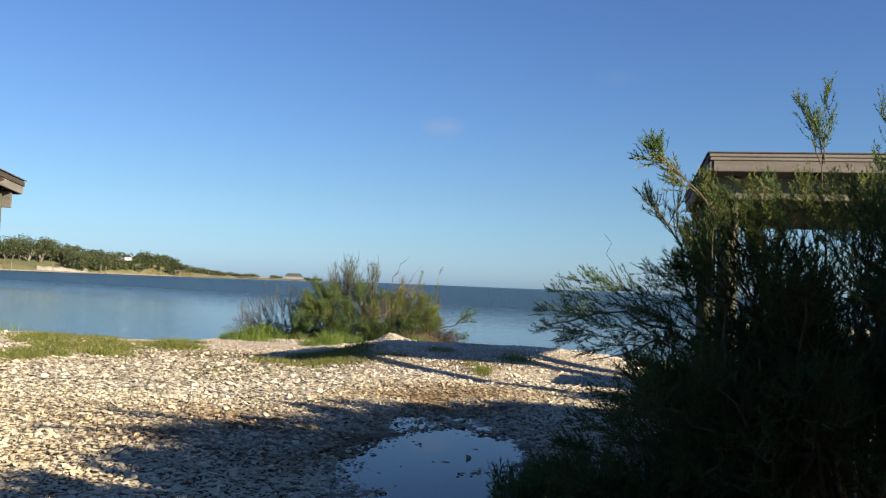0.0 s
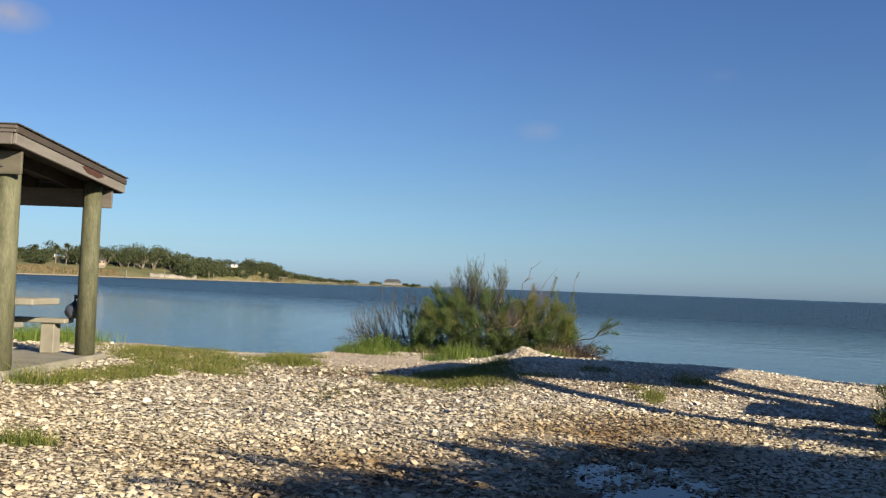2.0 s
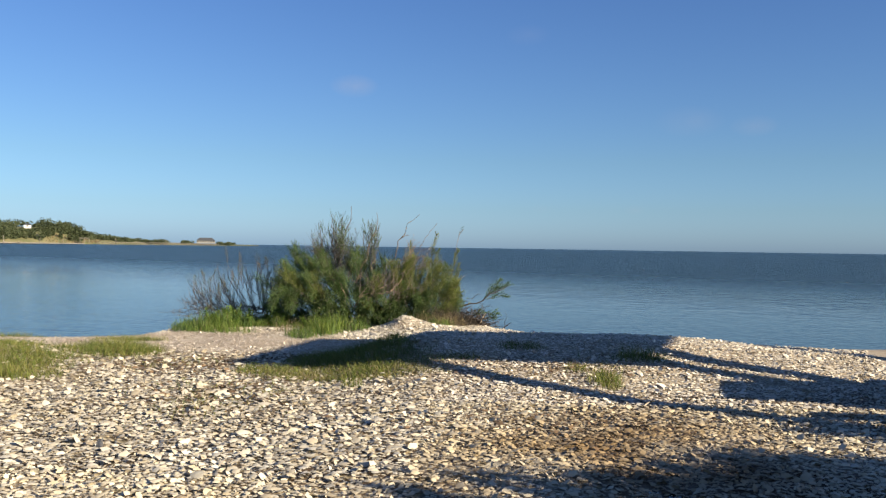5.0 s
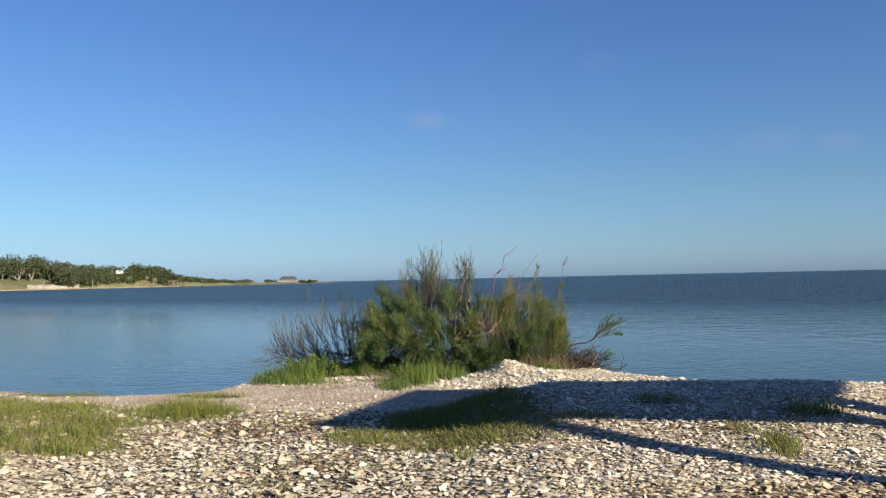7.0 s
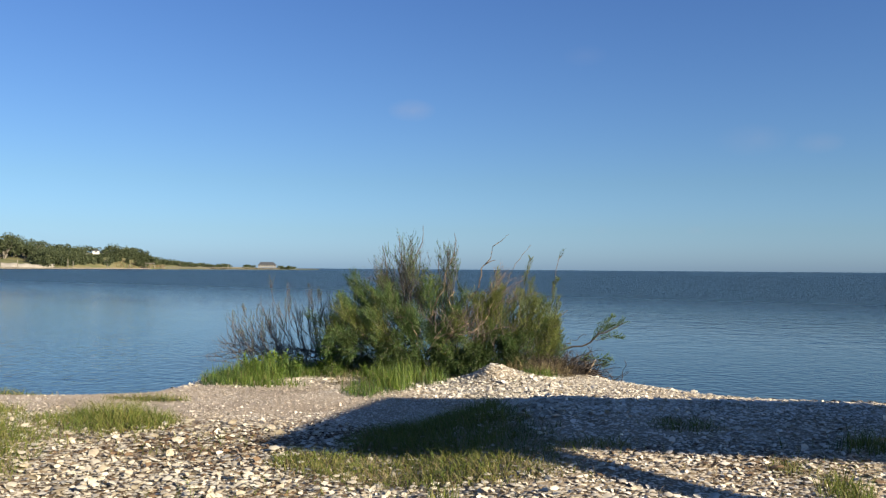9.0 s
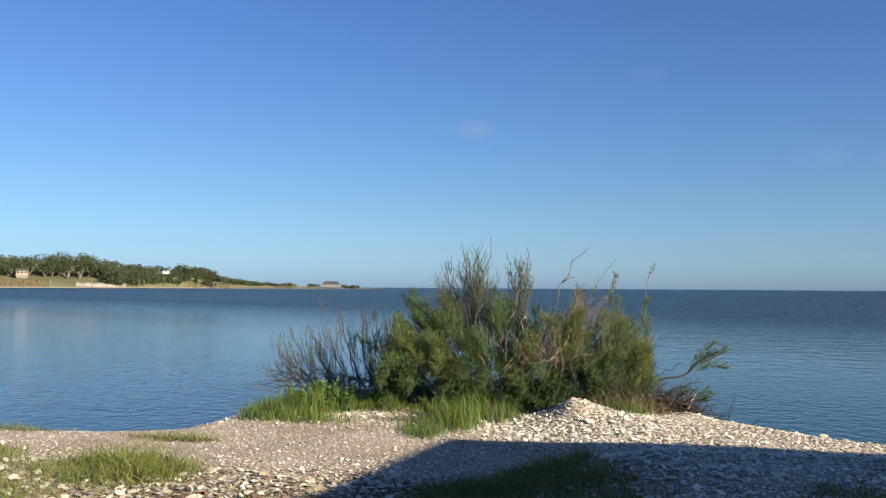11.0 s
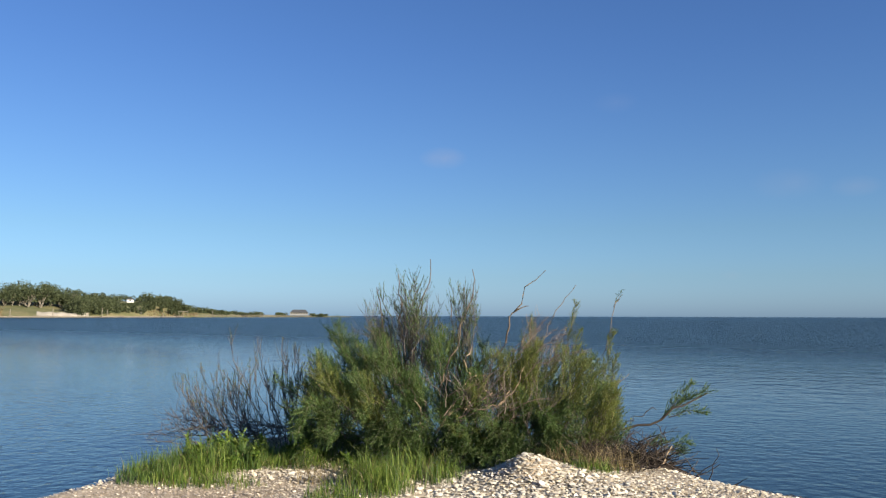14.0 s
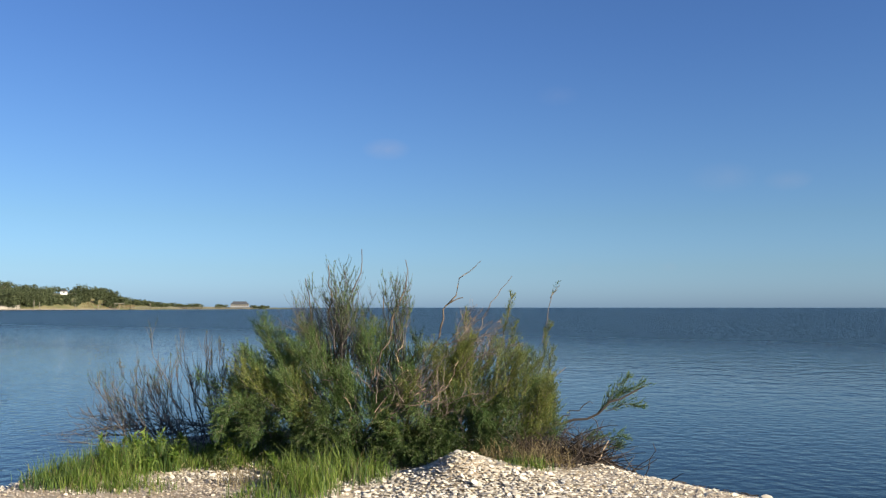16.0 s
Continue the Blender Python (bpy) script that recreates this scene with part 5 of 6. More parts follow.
def shelter(m, label, rise):
    root = tagged(new("picnic_shelter"), label, "shelter")
    root.matrix_world = m
    over_x, over_y = 0.27, 0.43
    top = lambda y: 2.785 + rise - 0.0705 * y          # roof surface over the slab
    slope = -math.degrees(math.atan(0.0705))
    for px in (0, SPAN):
        for py in (0, DEPTH):
            part("post", post_mesh(top(py) - 0.21 + (0.06 if py else 0)), root, at=pose(px, py, 0))
    for py, s in ((-POST_R - 0.022, 0), (DEPTH + POST_R + 0.022, 1)):
        z = top(0 if not s else DEPTH) - 0.24
        part("beam", bm_mesh("beam", box_bm(-over_x + 0.05, SPAN + over_x - 0.05, py - 0.02, py + 0.02, z - 0.27, z), M_WOOD if s else M_BEAM), root, "weathered header beam")
        if not s:
            for bx in (0.0, SPAN):
                bm = bmesh.new()
                bmesh.ops.create_cone(bm, cap_ends=True, segments=8, radius1=0.022, radius2=0.016, depth=0.02)
                part("bolt", bm_mesh("bolt", bm, M_BOLT), root, "galvanised bolt", at=pose(bx, py - 0.03, z - 0.17, 90))
    y0, y1 = -over_y, DEPTH + over_y
    tilt = Matrix.Translation((0, y0, top(y0))) @ pose(0, 0, 0, slope)
    run = (y1 - y0) / math.cos(radians(slope))
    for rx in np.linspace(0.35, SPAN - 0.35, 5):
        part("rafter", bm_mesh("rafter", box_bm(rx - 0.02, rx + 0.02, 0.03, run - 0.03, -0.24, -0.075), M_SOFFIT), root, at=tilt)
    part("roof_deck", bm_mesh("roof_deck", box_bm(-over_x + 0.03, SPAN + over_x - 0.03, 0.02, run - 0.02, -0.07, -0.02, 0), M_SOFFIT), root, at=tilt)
    for ex in (-over_x, SPAN + over_x):
        part("rake_board", bm_mesh("rake_board", box_bm(ex - 0.02, ex + 0.02, 0.0, run, -0.23, -0.103), M_RAKE), root, at=tilt)
        part("rake_trim", bm_mesh("rake_trim", box_bm(ex - 0.035, ex + 0.035, -0.012, run + 0.012, -0.1, -0.02), M_DRIP), root, at=tilt)
    for yy, nm in ((0.0, 0), (run, 1)):
        part("fascia", bm_mesh("fascia", box_bm(-over_x + 0.022, SPAN + over_x - 0.022, yy - 0.018, yy + 0.018, -0.235, -0.105), M_WOOD), root, at=tilt)
        part("trim", bm_mesh("trim", box_bm(-over_x - 0.02, SPAN + over_x + 0.02, yy - 0.026, yy + 0.02, -0.10, -0.062), M_WOOD), root, at=tilt)
        part("trim", bm_mesh("trim", box_bm(-over_x - 0.03, SPAN + over_x + 0.03, yy - 0.036, yy + 0.02, -0.058, -0.018), M_WOOD), root, at=tilt)
    rows = 12
    for k in range(rows):
        a, b = run * k / rows - 0.045, run * (k + 1) / rows + 0.04
        lift = 0.006
        bm = box_bm(-over_x - 0.05, SPAN + over_x + 0.05, a, b, -0.016 + 0.0, -0.004, 0)
        for v in bm.verts:
            v.co.z += lift * (1 if v.co.y < (a + b) / 2 else 0.0) * -1 + 0.012
        part("shingle_course", bm_mesh("shingle_course", bm, M_ROOF), root, at=tilt @ pose(0, 0, 0.0005 * (k % 2)))
    return root


def slab(m, label):
    ob = tagged(new("concrete_slab", bm_mesh("concrete_slab", box_bm(-0.16, SPAN + 0.15, -0.16, DEPTH + 0.4, -0.4, 0.0, 0.02), M_SLAB)), label, "slab", kind="structure")
    ob.matrix_world = m
    return ob


def picnic_table(m, label):
    root = tagged(new("picnic_table"), label, "table")
    root.matrix_world = m
    w = 2.3
    part("tabletop", bm_mesh("tabletop", box_bm(-w / 2, w / 2, -0.38, 0.38, 0.71, 0.80, 0.012), M_SLAB), root)
    for side in (-1, 1):
        part("bench_seat", bm_mesh("bench_seat", box_bm(-w / 2, w / 2, side * 0.7 - 0.14, side * 0.7 + 0.14, 0.43, 0.50, 0.012), M_SLAB), root)
    for lx in (-0.88, 0.88):
        kx = lx * 0.57
        part("pedestal", bm_mesh("pedestal", box_bm(kx - 0.09, kx + 0.09, -0.25, 0.25, 0.0, 0.708, 0.01), M_SLAB), root)
        for side in (-1, 1):
            part("bench_leg", bm_mesh("bench_leg", box_bm(lx - 0.1, lx + 0.1, side * 0.7 - 0.1, side * 0.7 + 0.1, 0.0, 0.428, 0.01), M_SLAB), root)
    return root


def tied_bag(m):
    """A full plastic bag with a knotted neck."""
    root = tagged(new("plastic_bag"), "full dark plastic bag knotted at the neck on the bench", "bag")
    root.matrix_world = m
    bm = bmesh.new()
    bmesh.ops.create_uvsphere(bm, u_segments=20, v_segments=14, radius=0.13)
    for v in bm.verts:
        v.co.z = max(v.co.z, -0.11) * 1.05 + 0.116
        k = 1 + 0.08 * math.sin(v.co.x * 60 + v.co.z * 35) + (-0.35 if v.co.z > 0.2 else 0)
        v.co.x, v.co.y = v.co.x * k, v.co.y * k
    part("sack", bm_mesh("sack", bm, M_BAG, True), root)
    neck = tube_np([(0, 0, 0.22), (0.005, 0, 0.26), (0.0, 0, 0.28), (0.012, 0, 0.31), (0.02, 0.0, 0.335)], [0.05, 0.016, 0.013, 0.028, 0.04], 9)
    part("neck", mesh_np("neck", *neck, M_BAG, True), root)


left_shelter = None
LEFT = pose(-4.84, 7.294, 0.48, 0, 0, 12.3) @ pose(-SPAN, 0, 0)
RIGHT = pose(5.80, 7.968, 0.48, 0, 0, -3.4)
for m, side, rise, tx, ty in ((LEFT, "with grassy edges", 0.0, SPAN - 1.45, 1.65), (RIGHT, "beyond the tamarisk", 0.08, 1.4, 0.95)):
    roofed = shelter(m, "open wooden picnic shelter with shingled roof " + side, rise)
    left_shelter = roofed if m is LEFT else left_shelter
    slab(m, "grey concrete slab under the picnic shelter")
    picnic_table(m @ pose(tx, ty, 0), "grey concrete picnic table with two benches on the slab")
bm = bmesh.new()
ring = [bm.verts.new((0, 0.3 * math.cos(a) * (1 + 0.25 * math.sin(3 * a)), 0.056 * math.sin(a) * (1 + 0.3 * math.cos(2 * a)))) for a in np.linspace(0, 2 * math.pi, 17)[:-1]]
thick = bmesh.ops.extrude_face_region(bm, geom=[bm.faces.new(ring)])
for v in thick["geom"]:
    if isinstance(v, bmesh.types.BMVert):
        v.co.x += 0.004
part("stain", bm_mesh("stain", bm, M_RUST), left_shelter, "rust-red stain on the rake board", at=pose(SPAN + 0.2905, 1.55, 2.785 - 0.0705 * 1.55 - 0.15, -4))
tied_bag(LEFT @ pose(SPAN - 0.24, 2.36, 0.503))


# ---- far shore ----
rng = np.random.default_rng(23)
M_HILL = mat("far_bank", [(0.3, (0.0473, 0.0662, 0.0221)), (0.44, (0.0882, 0.0977, 0.0378)), (0.56, (0.142, 0.132, 0.0599)), (0.75, (0.227, 0.176, 0.104))], scale=0.06, fine=0.6, bump=0, noise_mix=0.5)
M_WOODS = leafy("far_woods_leaf", [(0.25, (0.0288, 0.0403, 0.0187)), (0.5, (0.0518, 0.0677, 0.0302)), (0.8, (0.0936, 0.108, 0.049))])
M_REED = leafy("dry_reed", [(0.25, (0.103, 0.0713, 0.0375)), (0.5, (0.173, 0.128, 0.0675)), (0.8, (0.235, 0.188, 0.105))])
M_SAND = mat("pale_sand", [(0.3, (0.252, 0.227, 0.189)), (0.7, (0.391, 0.359, 0.302))], scale=0.3, fine=2, bump=0)
M_WHITE = mat("white_siding", [(0.3, (0.428, 0.428, 0.416)), (0.7, (0.504, 0.504, 0.491))], scale=0.5, fine=3, bump=0)
M_TAN = mat("tan_wall", [(0.3, (0.227, 0.176, 0.126)), (0.7, (0.302, 0.239, 0.176))], scale=0.5, fine=3, bump=0)
M_PALE_WALL = mat("weathered_pale_wall", [(0.3, (0.14, 0.135, 0.125)), (0.7, (0.22, 0.21, 0.195))], scale=0.5, fine=3, bump=0)
M_GREYROOF = mat("grey_roof", [(0.3, (0.0315, 0.0347, 0.041)), (0.7, (0.063, 0.0693, 0.0788))], scale=0.5, fine=3, bump=0)
M_OAK = mat("oak_limb", [(0.3, (0.101, 0.0882, 0.0693)), (0.7, (0.202, 0.183, 0.151))], scale=0.5, fine=3, bump=0)
M_PANE = mat("dark_pane", [(0.3, (0.0126, 0.0158, 0.0189)), (0.7, (0.0315, 0.0347, 0.0378))], rough=0.1, bump=0)
M_PILE = mat("old_piling", [(0.3, (0.0945, 0.0819, 0.0662)), (0.7, (0.239, 0.217, 0.183))], scale=0.5, fine=4, bump=0)


def far(bearing, dist):
    """A place at a compass bearing in degrees left of +y."""
    return np.array([-math.sin(radians(bearing)) * dist, math.cos(radians(bearing)) * dist])


def far_dist(b):
    return lerp(b, [(14, 900), (16.5, 860), (20, 780), (24, 680), (27, 630), (31, 580), (36, 550), (44, 520), (60, 480)])


def bank(b):
    return lerp(b, [(13.5, 0.3), (16, 1.2), (20, 2.2), (23, 3.5), (24.6, 5), (26, 8.5), (28, 8), (30.8, 4.5), (33, 6), (36, 5.5), (40, 6.5), (60, 7)])


def far_height(b, s):
    """Bank height at a bearing, s metres behind its waterline."""
    upper = lerp(b, [(13.5, 0.3), (16, 1.2), (20, 2.2), (22.5, 3), (24.2, 5), (25, 10), (27, 13), (29, 13), (31, 12), (33, 13), (36, 14), (60, 14)])
    low = np.clip(s / 35.0, 0, 1) ** 0.8 * bank(b)
    return low + (upper - bank(b)) * smooth01(s, 35, 115) + 0.25 * np.sin(b * 9 + s * 0.1) * (s > 3) - 0.5 * (s < 0.5)


def skyline(b):
    """How many degrees above the eye's level the woods reach."""
    return lerp(b, [(15.5, 0.06), (17, 0.1), (19, 0.15), (20.5, 0.2), (22, 0.27), (23.3, 0.48), (24.4, 0.69), (25.1, 1.1), (25.9, 1.33), (28.3, 1.33), (29.7, 1.41), (30.7, 1.55), (32, 1.9), (32.8, 2.09), (33.7, 1.93), (35.3, 1.75), (37.1, 1.85), (39.6, 1.8), (40.3, 1.5), (42, 1.6), (60, 1.6)])


steps = np.array([0, 2, 5, 9, 14, 20, 28, 36, 50, 70, 90, 120, 160, 240])
bb, ss = np.meshgrid(np.linspace(13.8, 60, 220), steps, indexing="ij")
dd = far_dist(bb) + ss
v = np.stack([-np.sin(np.radians(bb)) * dd, np.cos(np.radians(bb)) * dd, far_height(bb, ss)], -1).reshape(-1, 3)
m = len(steps)
i, j = np.meshgrid(np.arange(219), np.arange(m - 1), indexing="ij")
quads = np.stack([i * m + j, i * m + j + 1, (i + 1) * m + j + 1, (i + 1) * m + j], -1).reshape(-1, 4)
tagged(new("far_shore", mesh_np("far_shore", v, quads, M_HILL, True)), "grassy bank of the far shore across the bay", "shore", kind="structure")

crowns, stems = [], []


def far_tree(b, s, top_share, wide=1.0, clear=0.3, stem=False):
    """A broad oak: leaf clumps heaped over a few pale limbs."""
    dist = float(far_dist(b)) + s
    c, z = far(b, dist), float(far_height(b, s))
    tall = (math.tan(radians(float(skyline(b)))) * dist + 1.8) * top_share - z
    if tall < 1.6:
        return
    if abs(b - 27.6) < 0.8 and s < 84:          # the white house looks out over low scrub
        tall = min(tall, max(1.0, 9.6 - z))
    tall = min(tall, 14.0)
    spread = (1.5 + 0.28 * tall) * wide
    for q in range(9):
        cc = np.array([c[0] + rng.normal(0, spread * 0.55), c[1] + rng.normal(0, spread * 0.55), z + tall * rng.uniform(clear, 0.92)])
        d = unit(rng.normal(size=(34, 3)))
        pt = cc + d * np.array([spread * 0.55, spread * 0.55, 0.17 * tall + 0.5]) * rng.uniform(0.75, 1.05, (34, 1))
        crowns.append(blades(pt, unit(rng.normal(size=pt.shape) + d * 0.6), rng.uniform(0.6, 1.2, 34), rng.uniform(0.6, 1.1, 34)))
    if stem:
        for q in range(5):
            e = np.array([c[0] + rng.normal(0, spread * 0.7), c[1] + rng.normal(0, 1.0) - 2.0, z + tall * rng.uniform(0.5, 0.8)])
            stems.append(tube_np(limb((c[0], c[1] - 2.0, z - 0.3), e, 0.3, 0.08, 6), np.linspace(0.32, 0.12, 6), 5))


for k in range(210):
    b = rng.uniform(23.5, 57)
    far_tree(b, rng.uniform(55, 125), rng.uniform(0.66, 1.02), rng.uniform(0.9, 1.6))
for k in range(64):
    b = rng.uniform(31.2, 37.5)
    far_tree(b, rng.uniform(48, 70), rng.uniform(0.7, 0.95), rng.uniform(0.9, 1.5), 0.42, k % 3 == 0)
for k in range(70):
    b = rng.uniform(24.3, 31.2)
    far_tree(b, rng.uniform(36, 60), rng.uniform(0.55, 0.85))
for k in range(80):
    far_tree(rng.uniform(24.4, 30.0), rng.uniform(8, 36), rng.uniform(0.22, 0.55), 0.6, 0.0)
for k in range(34):
    far_tree(rng.uniform(28.8, 31.0), rng.uniform(6, 36), rng.uniform(0.4, 0.8), 1.0, 0.0)
for k in range(40):
    far_tree(rng.uniform(24.2, 26.4), rng.uniform(30, 70), rng.uniform(0.7, 1.0), 0.9, 0.1)
for k in range(16):
    far_tree(rng.uniform(29.0, 30.9), rng.uniform(14, 36), rng.uniform(0.4, 0.7), 1.2, 0.1)
for k in range(40):
    far_tree(rng.uniform(37.5, 57), rng.uniform(36, 60), rng.uniform(0.55, 0.8), 1.0, 0.15)
for k in range(40):
    far_tree(rng.uniform(20.5, 24.3), rng.uniform(18, 60), rng.uniform(0.7, 1.0), 1.2, 0.0)
for k in range(26):
    b = rng.uniform(15.6, 20.8)
    if abs(b - 17.15) > 0.6:
        far_tree(b, rng.uniform(4, 40), rng.uniform(0.7, 1.1), 1.3, 0.0)
tagged(new("far_woods", mesh_np("far_woods", *joined(crowns), M_WOODS)), "green oak woods along the far bank", "woods", kind="stuff")
tagged(new("oak_trunks", mesh_np("oak_trunks", *joined(stems), M_OAK)), "pale crooked oak limbs below the far woods", "trees", kind="stuff")


def stand(b, s, turn=0.0):
    """A pose on the far bank, its -y side toward the bay."""
    c = far(b, float(far_dist(b)) + s)
    return pose(c[0], c[1], float(far_height(b, s)), 0, 0, b + turn)


def gable_house(m, label, w, d, h, rise, wall, lift=0.0, windows=3):
    root = tagged(new("house"), label, "house")
    root.matrix_world = m
    part("wall", bm_mesh("wall", box_bm(-w / 2, w / 2, -d / 2, d / 2, lift - (0.5 if not lift else 0), lift + h, 0.02), wall), root)
    if not lift:
        part("foundation", bm_mesh("foundation", box_bm(-w / 2 + 0.15, w / 2 - 0.15, -d / 2 + 0.15, d / 2 - 0.15, -7.0, -0.51, 0.02), M_OAK), root)
    e = 0.5
    v = [(-w / 2 - e, -d / 2 - e, lift + h), (w / 2 + e, -d / 2 - e, lift + h), (w / 2 + e, d / 2 + e, lift + h), (-w / 2 - e, d / 2 + e, lift + h), (-w / 2 + w * 0.16, 0, lift + h + rise), (w / 2 - w * 0.16, 0, lift + h + rise)]
    v = [(a, b, c + 0.004) for a, b, c in v]
    bm = bmesh.new()
    vv = [bm.verts.new(q) for q in v]
    for f in ((0, 1, 5, 4), (2, 3, 4, 5), (1, 2, 5), (3, 0, 4), (3, 2, 1, 0)):
        bm.faces.new([vv[k] for k in f])
    part("roof", bm_mesh("roof", bm, M_GREYROOF), root)
    for k in range(windows):
        x = -w / 2 + w * (k + 0.5) / windows
        win = part("window", bm_mesh("window", box_bm(x - 0.75, x + 0.75, -d / 2 - 0.08, -d / 2 - 0.01, lift + h * 0.35, lift + h * 0.85, 0.01), wall), root)
        part("pane", bm_mesh("pane", box_bm(x - 0.62, x + 0.62, -d / 2 - 0.11, -d / 2 - 0.085, lift + h * 0.39, lift + h * 0.81, 0), M_PANE), win)
    if lift:
        for px in np.linspace(-w / 2 + 0.4, w / 2 - 0.4, 6):
            for py in (-d / 2 + 0.4, d / 2 - 0.4):
                part("stilt", mesh_np("stilt", *tube_np([(px, py, -1.5), (px, py, lift)], [0.2, 0.2], 6), M_PILE), root)
    return root


def house_at(b, s, lo, label, *args, **kw):
    """A house whose wall foot shows lo degrees above eye level; it stands on its plot."""
    dist = float(far_dist(b)) + s
    c = far(b, dist)
    z = math.tan(radians(lo)) * dist + 1.8
    m = pose(c[0], c[1], z, 0, 0, b)
    return gable_house(m, label, *args, **kw)


house_at(27.6, 82, 0.8, "small white house above the wooded bank", 4.8, 4.0, 1.9, 1.1, M_WHITE, windows=1)
house_at(37.5, 84, 0.92, "white two-gabled house among palms and oaks", 10.0, 7.0, 3.6, 2.2, M_WHITE, windows=4)
house_at(38.7, 90, 0.98, "pale house half hidden by trees", 7.0, 6.0, 2.0, 1.3, M_WHITE, windows=3)
house_at(35.8, 46, 0.60, "tan cottage at the edge of the lawn", 6.5, 5.0, 2.6, 1.4, M_TAN, windows=3)
c = far(17.15, 850)
gable_house(pose(c[0], c[1], 0.0, 0, 0, 17.15), "pier house on stilts at the end of the spit", 17.0, 9.0, 2.3, 2.8, M_PALE_WALL, lift=2.3, windows=7)


def palm(m, tall):
    root = tagged(new("palm_tree"), "tall fan palm beside the white house", "tree")
    root.matrix_world = m
    part("trunk", mesh_np("trunk", *tube_np(limb((0, 0, -0.5), (0.3, 0, tall), 0, 0.01, 6), np.linspace(0.3, 0.2, 6), 6), M_PILE, True), root)
    d = unit(rng.normal(size=(160, 3)) + np.array([0, 0, 0.05]))
    v, f = blades(np.tile([0.3, 0, tall], (160, 1)), d, rng.uniform(1.8, 3.0, 160), np.full(160, 0.7))
    tagged(part("crown", mesh_np("crown", v, f, M_WOODS), root), kind="stuff")


palm(stand(37.75, 52), 12.5)
palm(stand(38.35, 56), 10.5)
palm(stand(39.55, 60), 9.5)
# tan reeds on the slope below the houses
count = 2600
b, q = np.concatenate([rng.uniform(34.6, 41, count), rng.uniform(23.5, 26.6, count // 3)]), rng.uniform(2, 30, count + count // 3)
d = far_dist(b) + q
foot = np.stack([-np.sin(np.radians(b)) * d, np.cos(np.radians(b)) * d, far_height(b, q) - 0.1], 1)
v, f = blades(foot, unit(rng.normal(0, 0.35, foot.shape) + np.array([0, 0, 1])), rng.uniform(0.3, 1.0, len(b)), np.full(len(b), 0.9))
tagged(new("reed_bank", mesh_np("reed_bank", v, f, M_REED)), "tan dry reeds on the far bank", "reeds", kind="stuff")

# sand heap, sea wall posts, docks
bb, ss = np.meshgrid(np.linspace(29.9, 32.8, 30), np.linspace(0, 1, 6), indexing="ij")
dd = far_dist(bb) + 3.0 + ss * 14
zz = far_height(bb, 3.0 + ss * 14) + 0.15 + 0.8 * np.sin(np.pi * np.clip(ss * 0.95, 0, 1)) ** 0.7 * np.sin(np.pi * (bb - 29.9) / 2.9) ** 0.4
v = np.stack([-np.sin(np.radians(bb)) * dd, np.cos(np.radians(bb)) * dd, zz], -1).reshape(-1, 3)
i, j = np.meshgrid(np.arange(29), np.arange(5), indexing="ij")
quads = np.stack([i * 6 + j, i * 6 + j + 1, (i + 1) * 6 + j + 1, (i + 1) * 6 + j], -1).reshape(-1, 4)
tagged(new("sand_bank", mesh_np("sand_bank", v, quads, M_SAND, True)), "bright bare sand heap at the foot of the far bank", "sand", kind="structure")

pile_mesh = mesh_np("piling", *tube_np([(0, 0, -1.2), (0, 0, 0.0), (0, 0, 1.5)], [0.24, 0.24, 0.2], 6), M_PILE)
for b in np.arange(24.6, 44, 0.22) + rng.uniform(-0.05, 0.05, 89)[: len(np.arange(24.6, 44, 0.22))]:
    c = far(b, float(far_dist(b)) - 1.2)
    ob = tagged(new("piling", pile_mesh), "dark timber piling along the far sea wall", "piling", "far sea wall pilings")
    ob.matrix_world = pose(c[0], c[1], rng.uniform(-0.5, 0.2))
for b0, b1 in ((24.4, 44.0),):
    bs = np.linspace(b0, b1, 90)
    line = np.stack([[*far(b, float(far_dist(b)) - 0.6), 0.35] for b in bs])
    vv, ff = tube_np(line, np.full(len(line), 0.45), 4)
    tagged(new("sea_wall", mesh_np("sea_wall", vv, ff, M_PILE)), "low grey sea wall along the far shore", "wall", kind="structure")


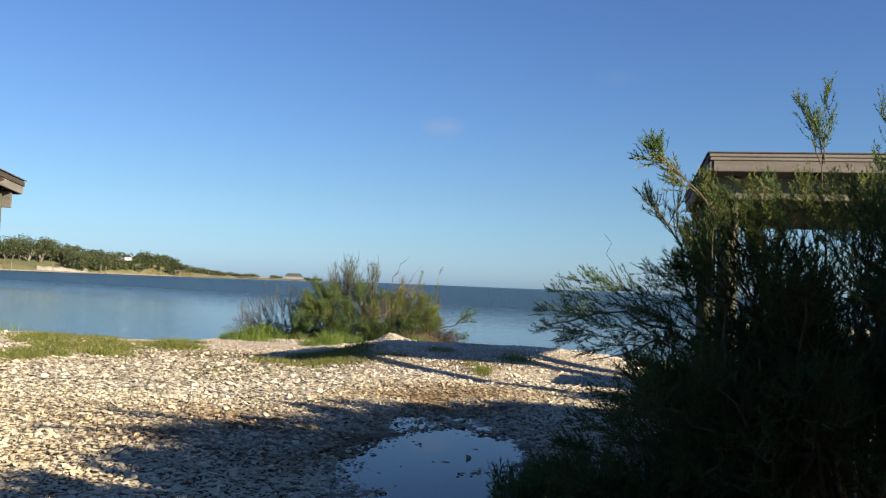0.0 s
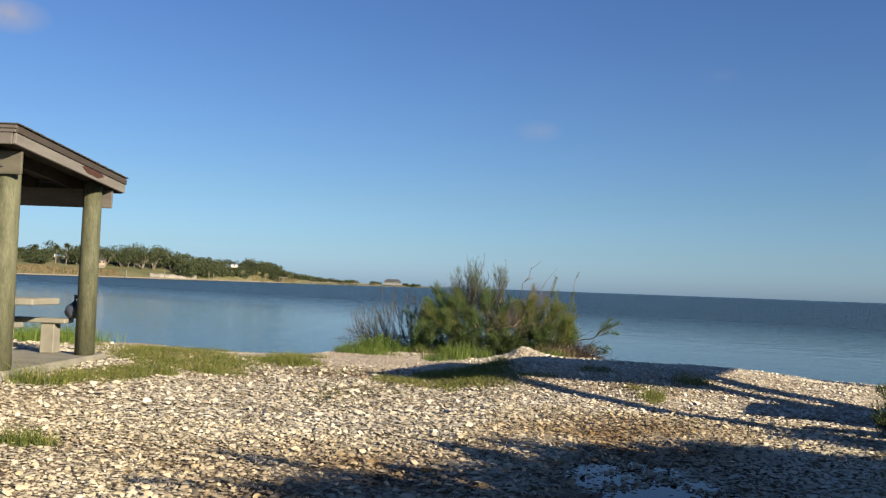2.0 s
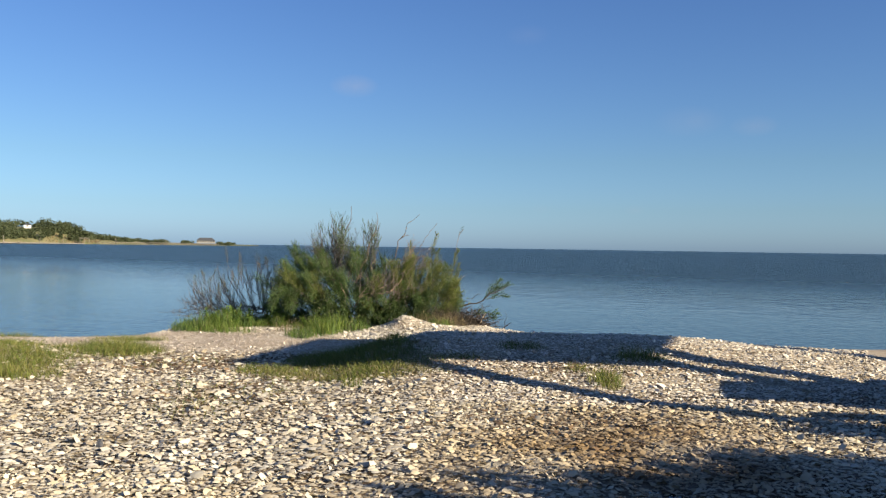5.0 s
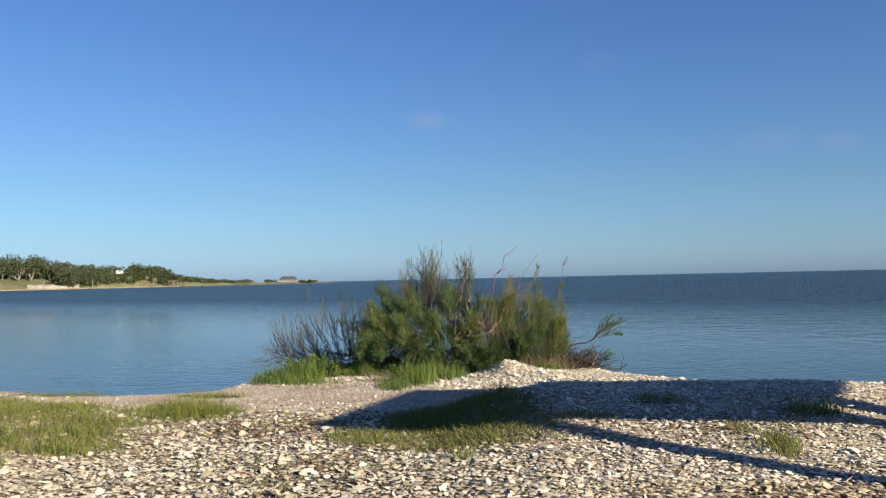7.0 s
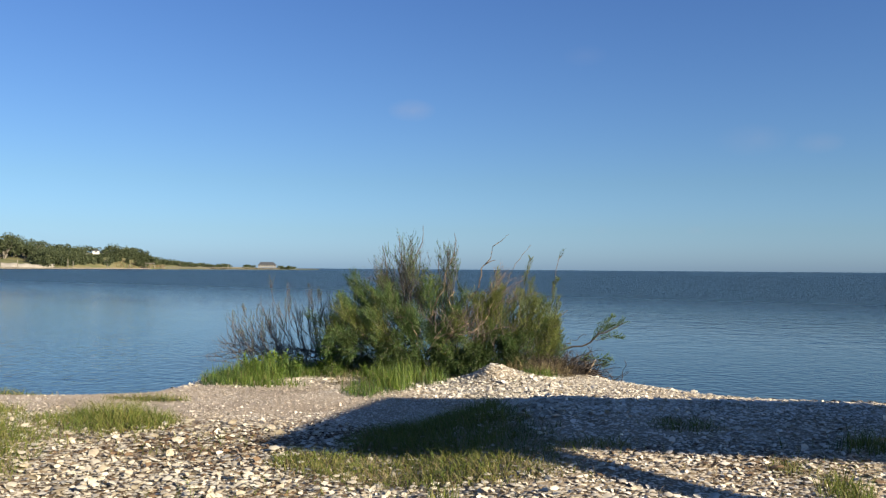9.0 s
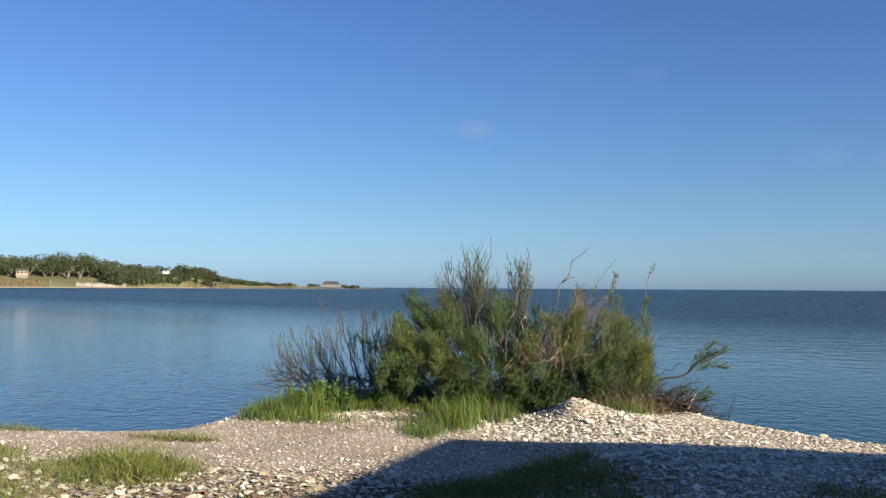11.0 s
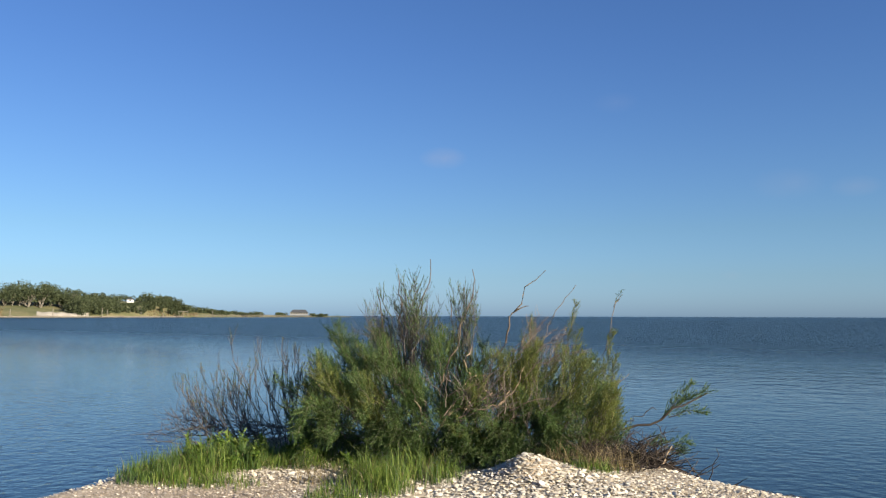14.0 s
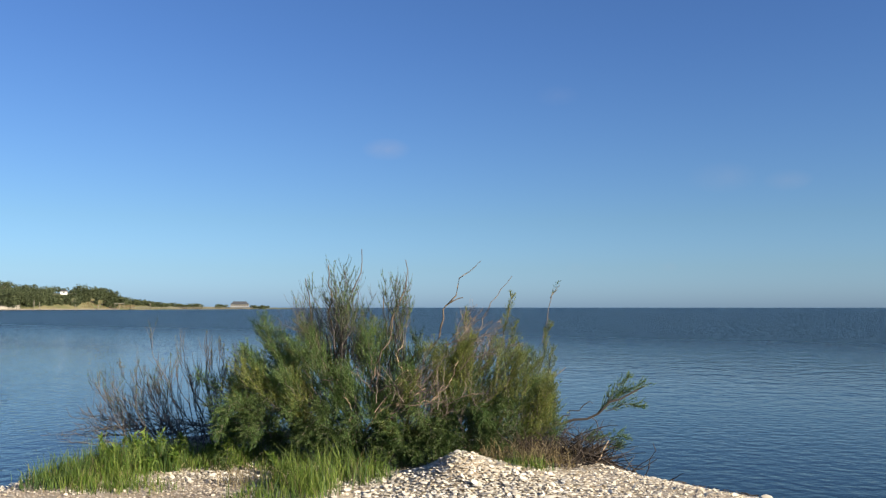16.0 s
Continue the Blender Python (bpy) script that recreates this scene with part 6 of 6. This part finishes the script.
def pier(b0, b1, out, label, deck=1.6):
    """A plank pier on piles between two bearings, off the far shore."""
    a, e = far(b0, float(far_dist(b0)) - out), far(b1, float(far_dist(b1)) - out)
    root = tagged(new("pier"), label, "pier")
    n = max(3, int(np.linalg.norm(e - a) / 6))
    side = unit(np.array([-(e - a)[1], (e - a)[0]])) * 1.0
    line = np.stack([[*(a + (e - a) * t), deck] for t in np.linspace(0, 1, 4)])
    q = [(*(line[0, :2] + side), deck), (*(line[0, :2] - side), deck), (*(line[-1, :2] - side), deck), (*(line[-1, :2] + side), deck)]
    v = q + [(x, y, z + 0.25) for x, y, z in q]
    part("deck", mesh_np("deck", v, [(0, 1, 2, 3), (7, 6, 5, 4), (0, 4, 5, 1), (1, 5, 6, 2), (2, 6, 7, 3), (3, 7, 4, 0)], M_PILE), root)
    for t in np.linspace(0, 1, n):
        for k in (-0.8, 0.8):
            c = a + (e - a) * t + side * k
            part("pile", pile_mesh, root, at=pose(c[0], c[1], deck - 1.4 + rng.uniform(0, 0.5)))
    return root


pier(16.4, 23.6, 8, "long low timber pier out to the spit")
pier(28.0, 29.2, 18, "small timber dock off the far bank", 0.6)
for b, out, tall in ((29.15, 14, 6.0), (28.85, 16, 5.0), (26.9, 6, 4.0), (25.6, 5, 3.6), (22.6, 10, 5.0), (19.6, 10, 4.5), (31.9, 4, 5.5), (34.2, 4, 5.0)):
    c = far(b, float(far_dist(b)) - out)
    ob = tagged(new("mooring_post", mesh_np("mooring_post", *tube_np([(0, 0, -1), (0, 0, tall)], [0.24, 0.2], 6), M_PILE)), "tall weathered mooring post off the far shore", "post", "mooring posts")
    ob.matrix_world = pose(c[0], c[1], 0)
c = far(24.4, 665)
root = tagged(new("boat_shelter"), "open timber boat shelter standing in the water", "shelter")
root.matrix_world = pose(c[0], c[1], 0, 0, 0, 24.4)
for px in (-3, 0, 3):
    for py in (-1.5, 1.5):
        part("post", mesh_np("post", *tube_np([(px, py, -1), (px, py, 4.2)], [0.15, 0.15], 6), M_PILE), root)
part("roof", bm_mesh("roof", box_bm(-3.6, 3.6, -2.2, 2.2, 4.2, 4.6, 0.05), M_PILE), root)

# ---- single shells lying loose on top, where the walk passes nearest ----
shell_kinds = []
for k in range(12):
    v, f = shells(np.zeros((1, 2)), 0.052, True)
    v[:, 2] -= v[:, 2].min()
    shell_kinds.append(mesh_np("shell", v, f, M_SHELL))
for x, y in scatter(-1.2, 2.0, 2.4, 6.2, 0.19, lambda x, y: 0.0 * x + 0.9)[:300]:
    ob = new("shell", shell_kinds[rng.integers(12)])
    ob.parent = ground
    ob.matrix_basis = pose(x, y, float(height(x, y)) + 0.012, rng.normal(0, 12), rng.normal(0, 12), rng.uniform(0, 360))
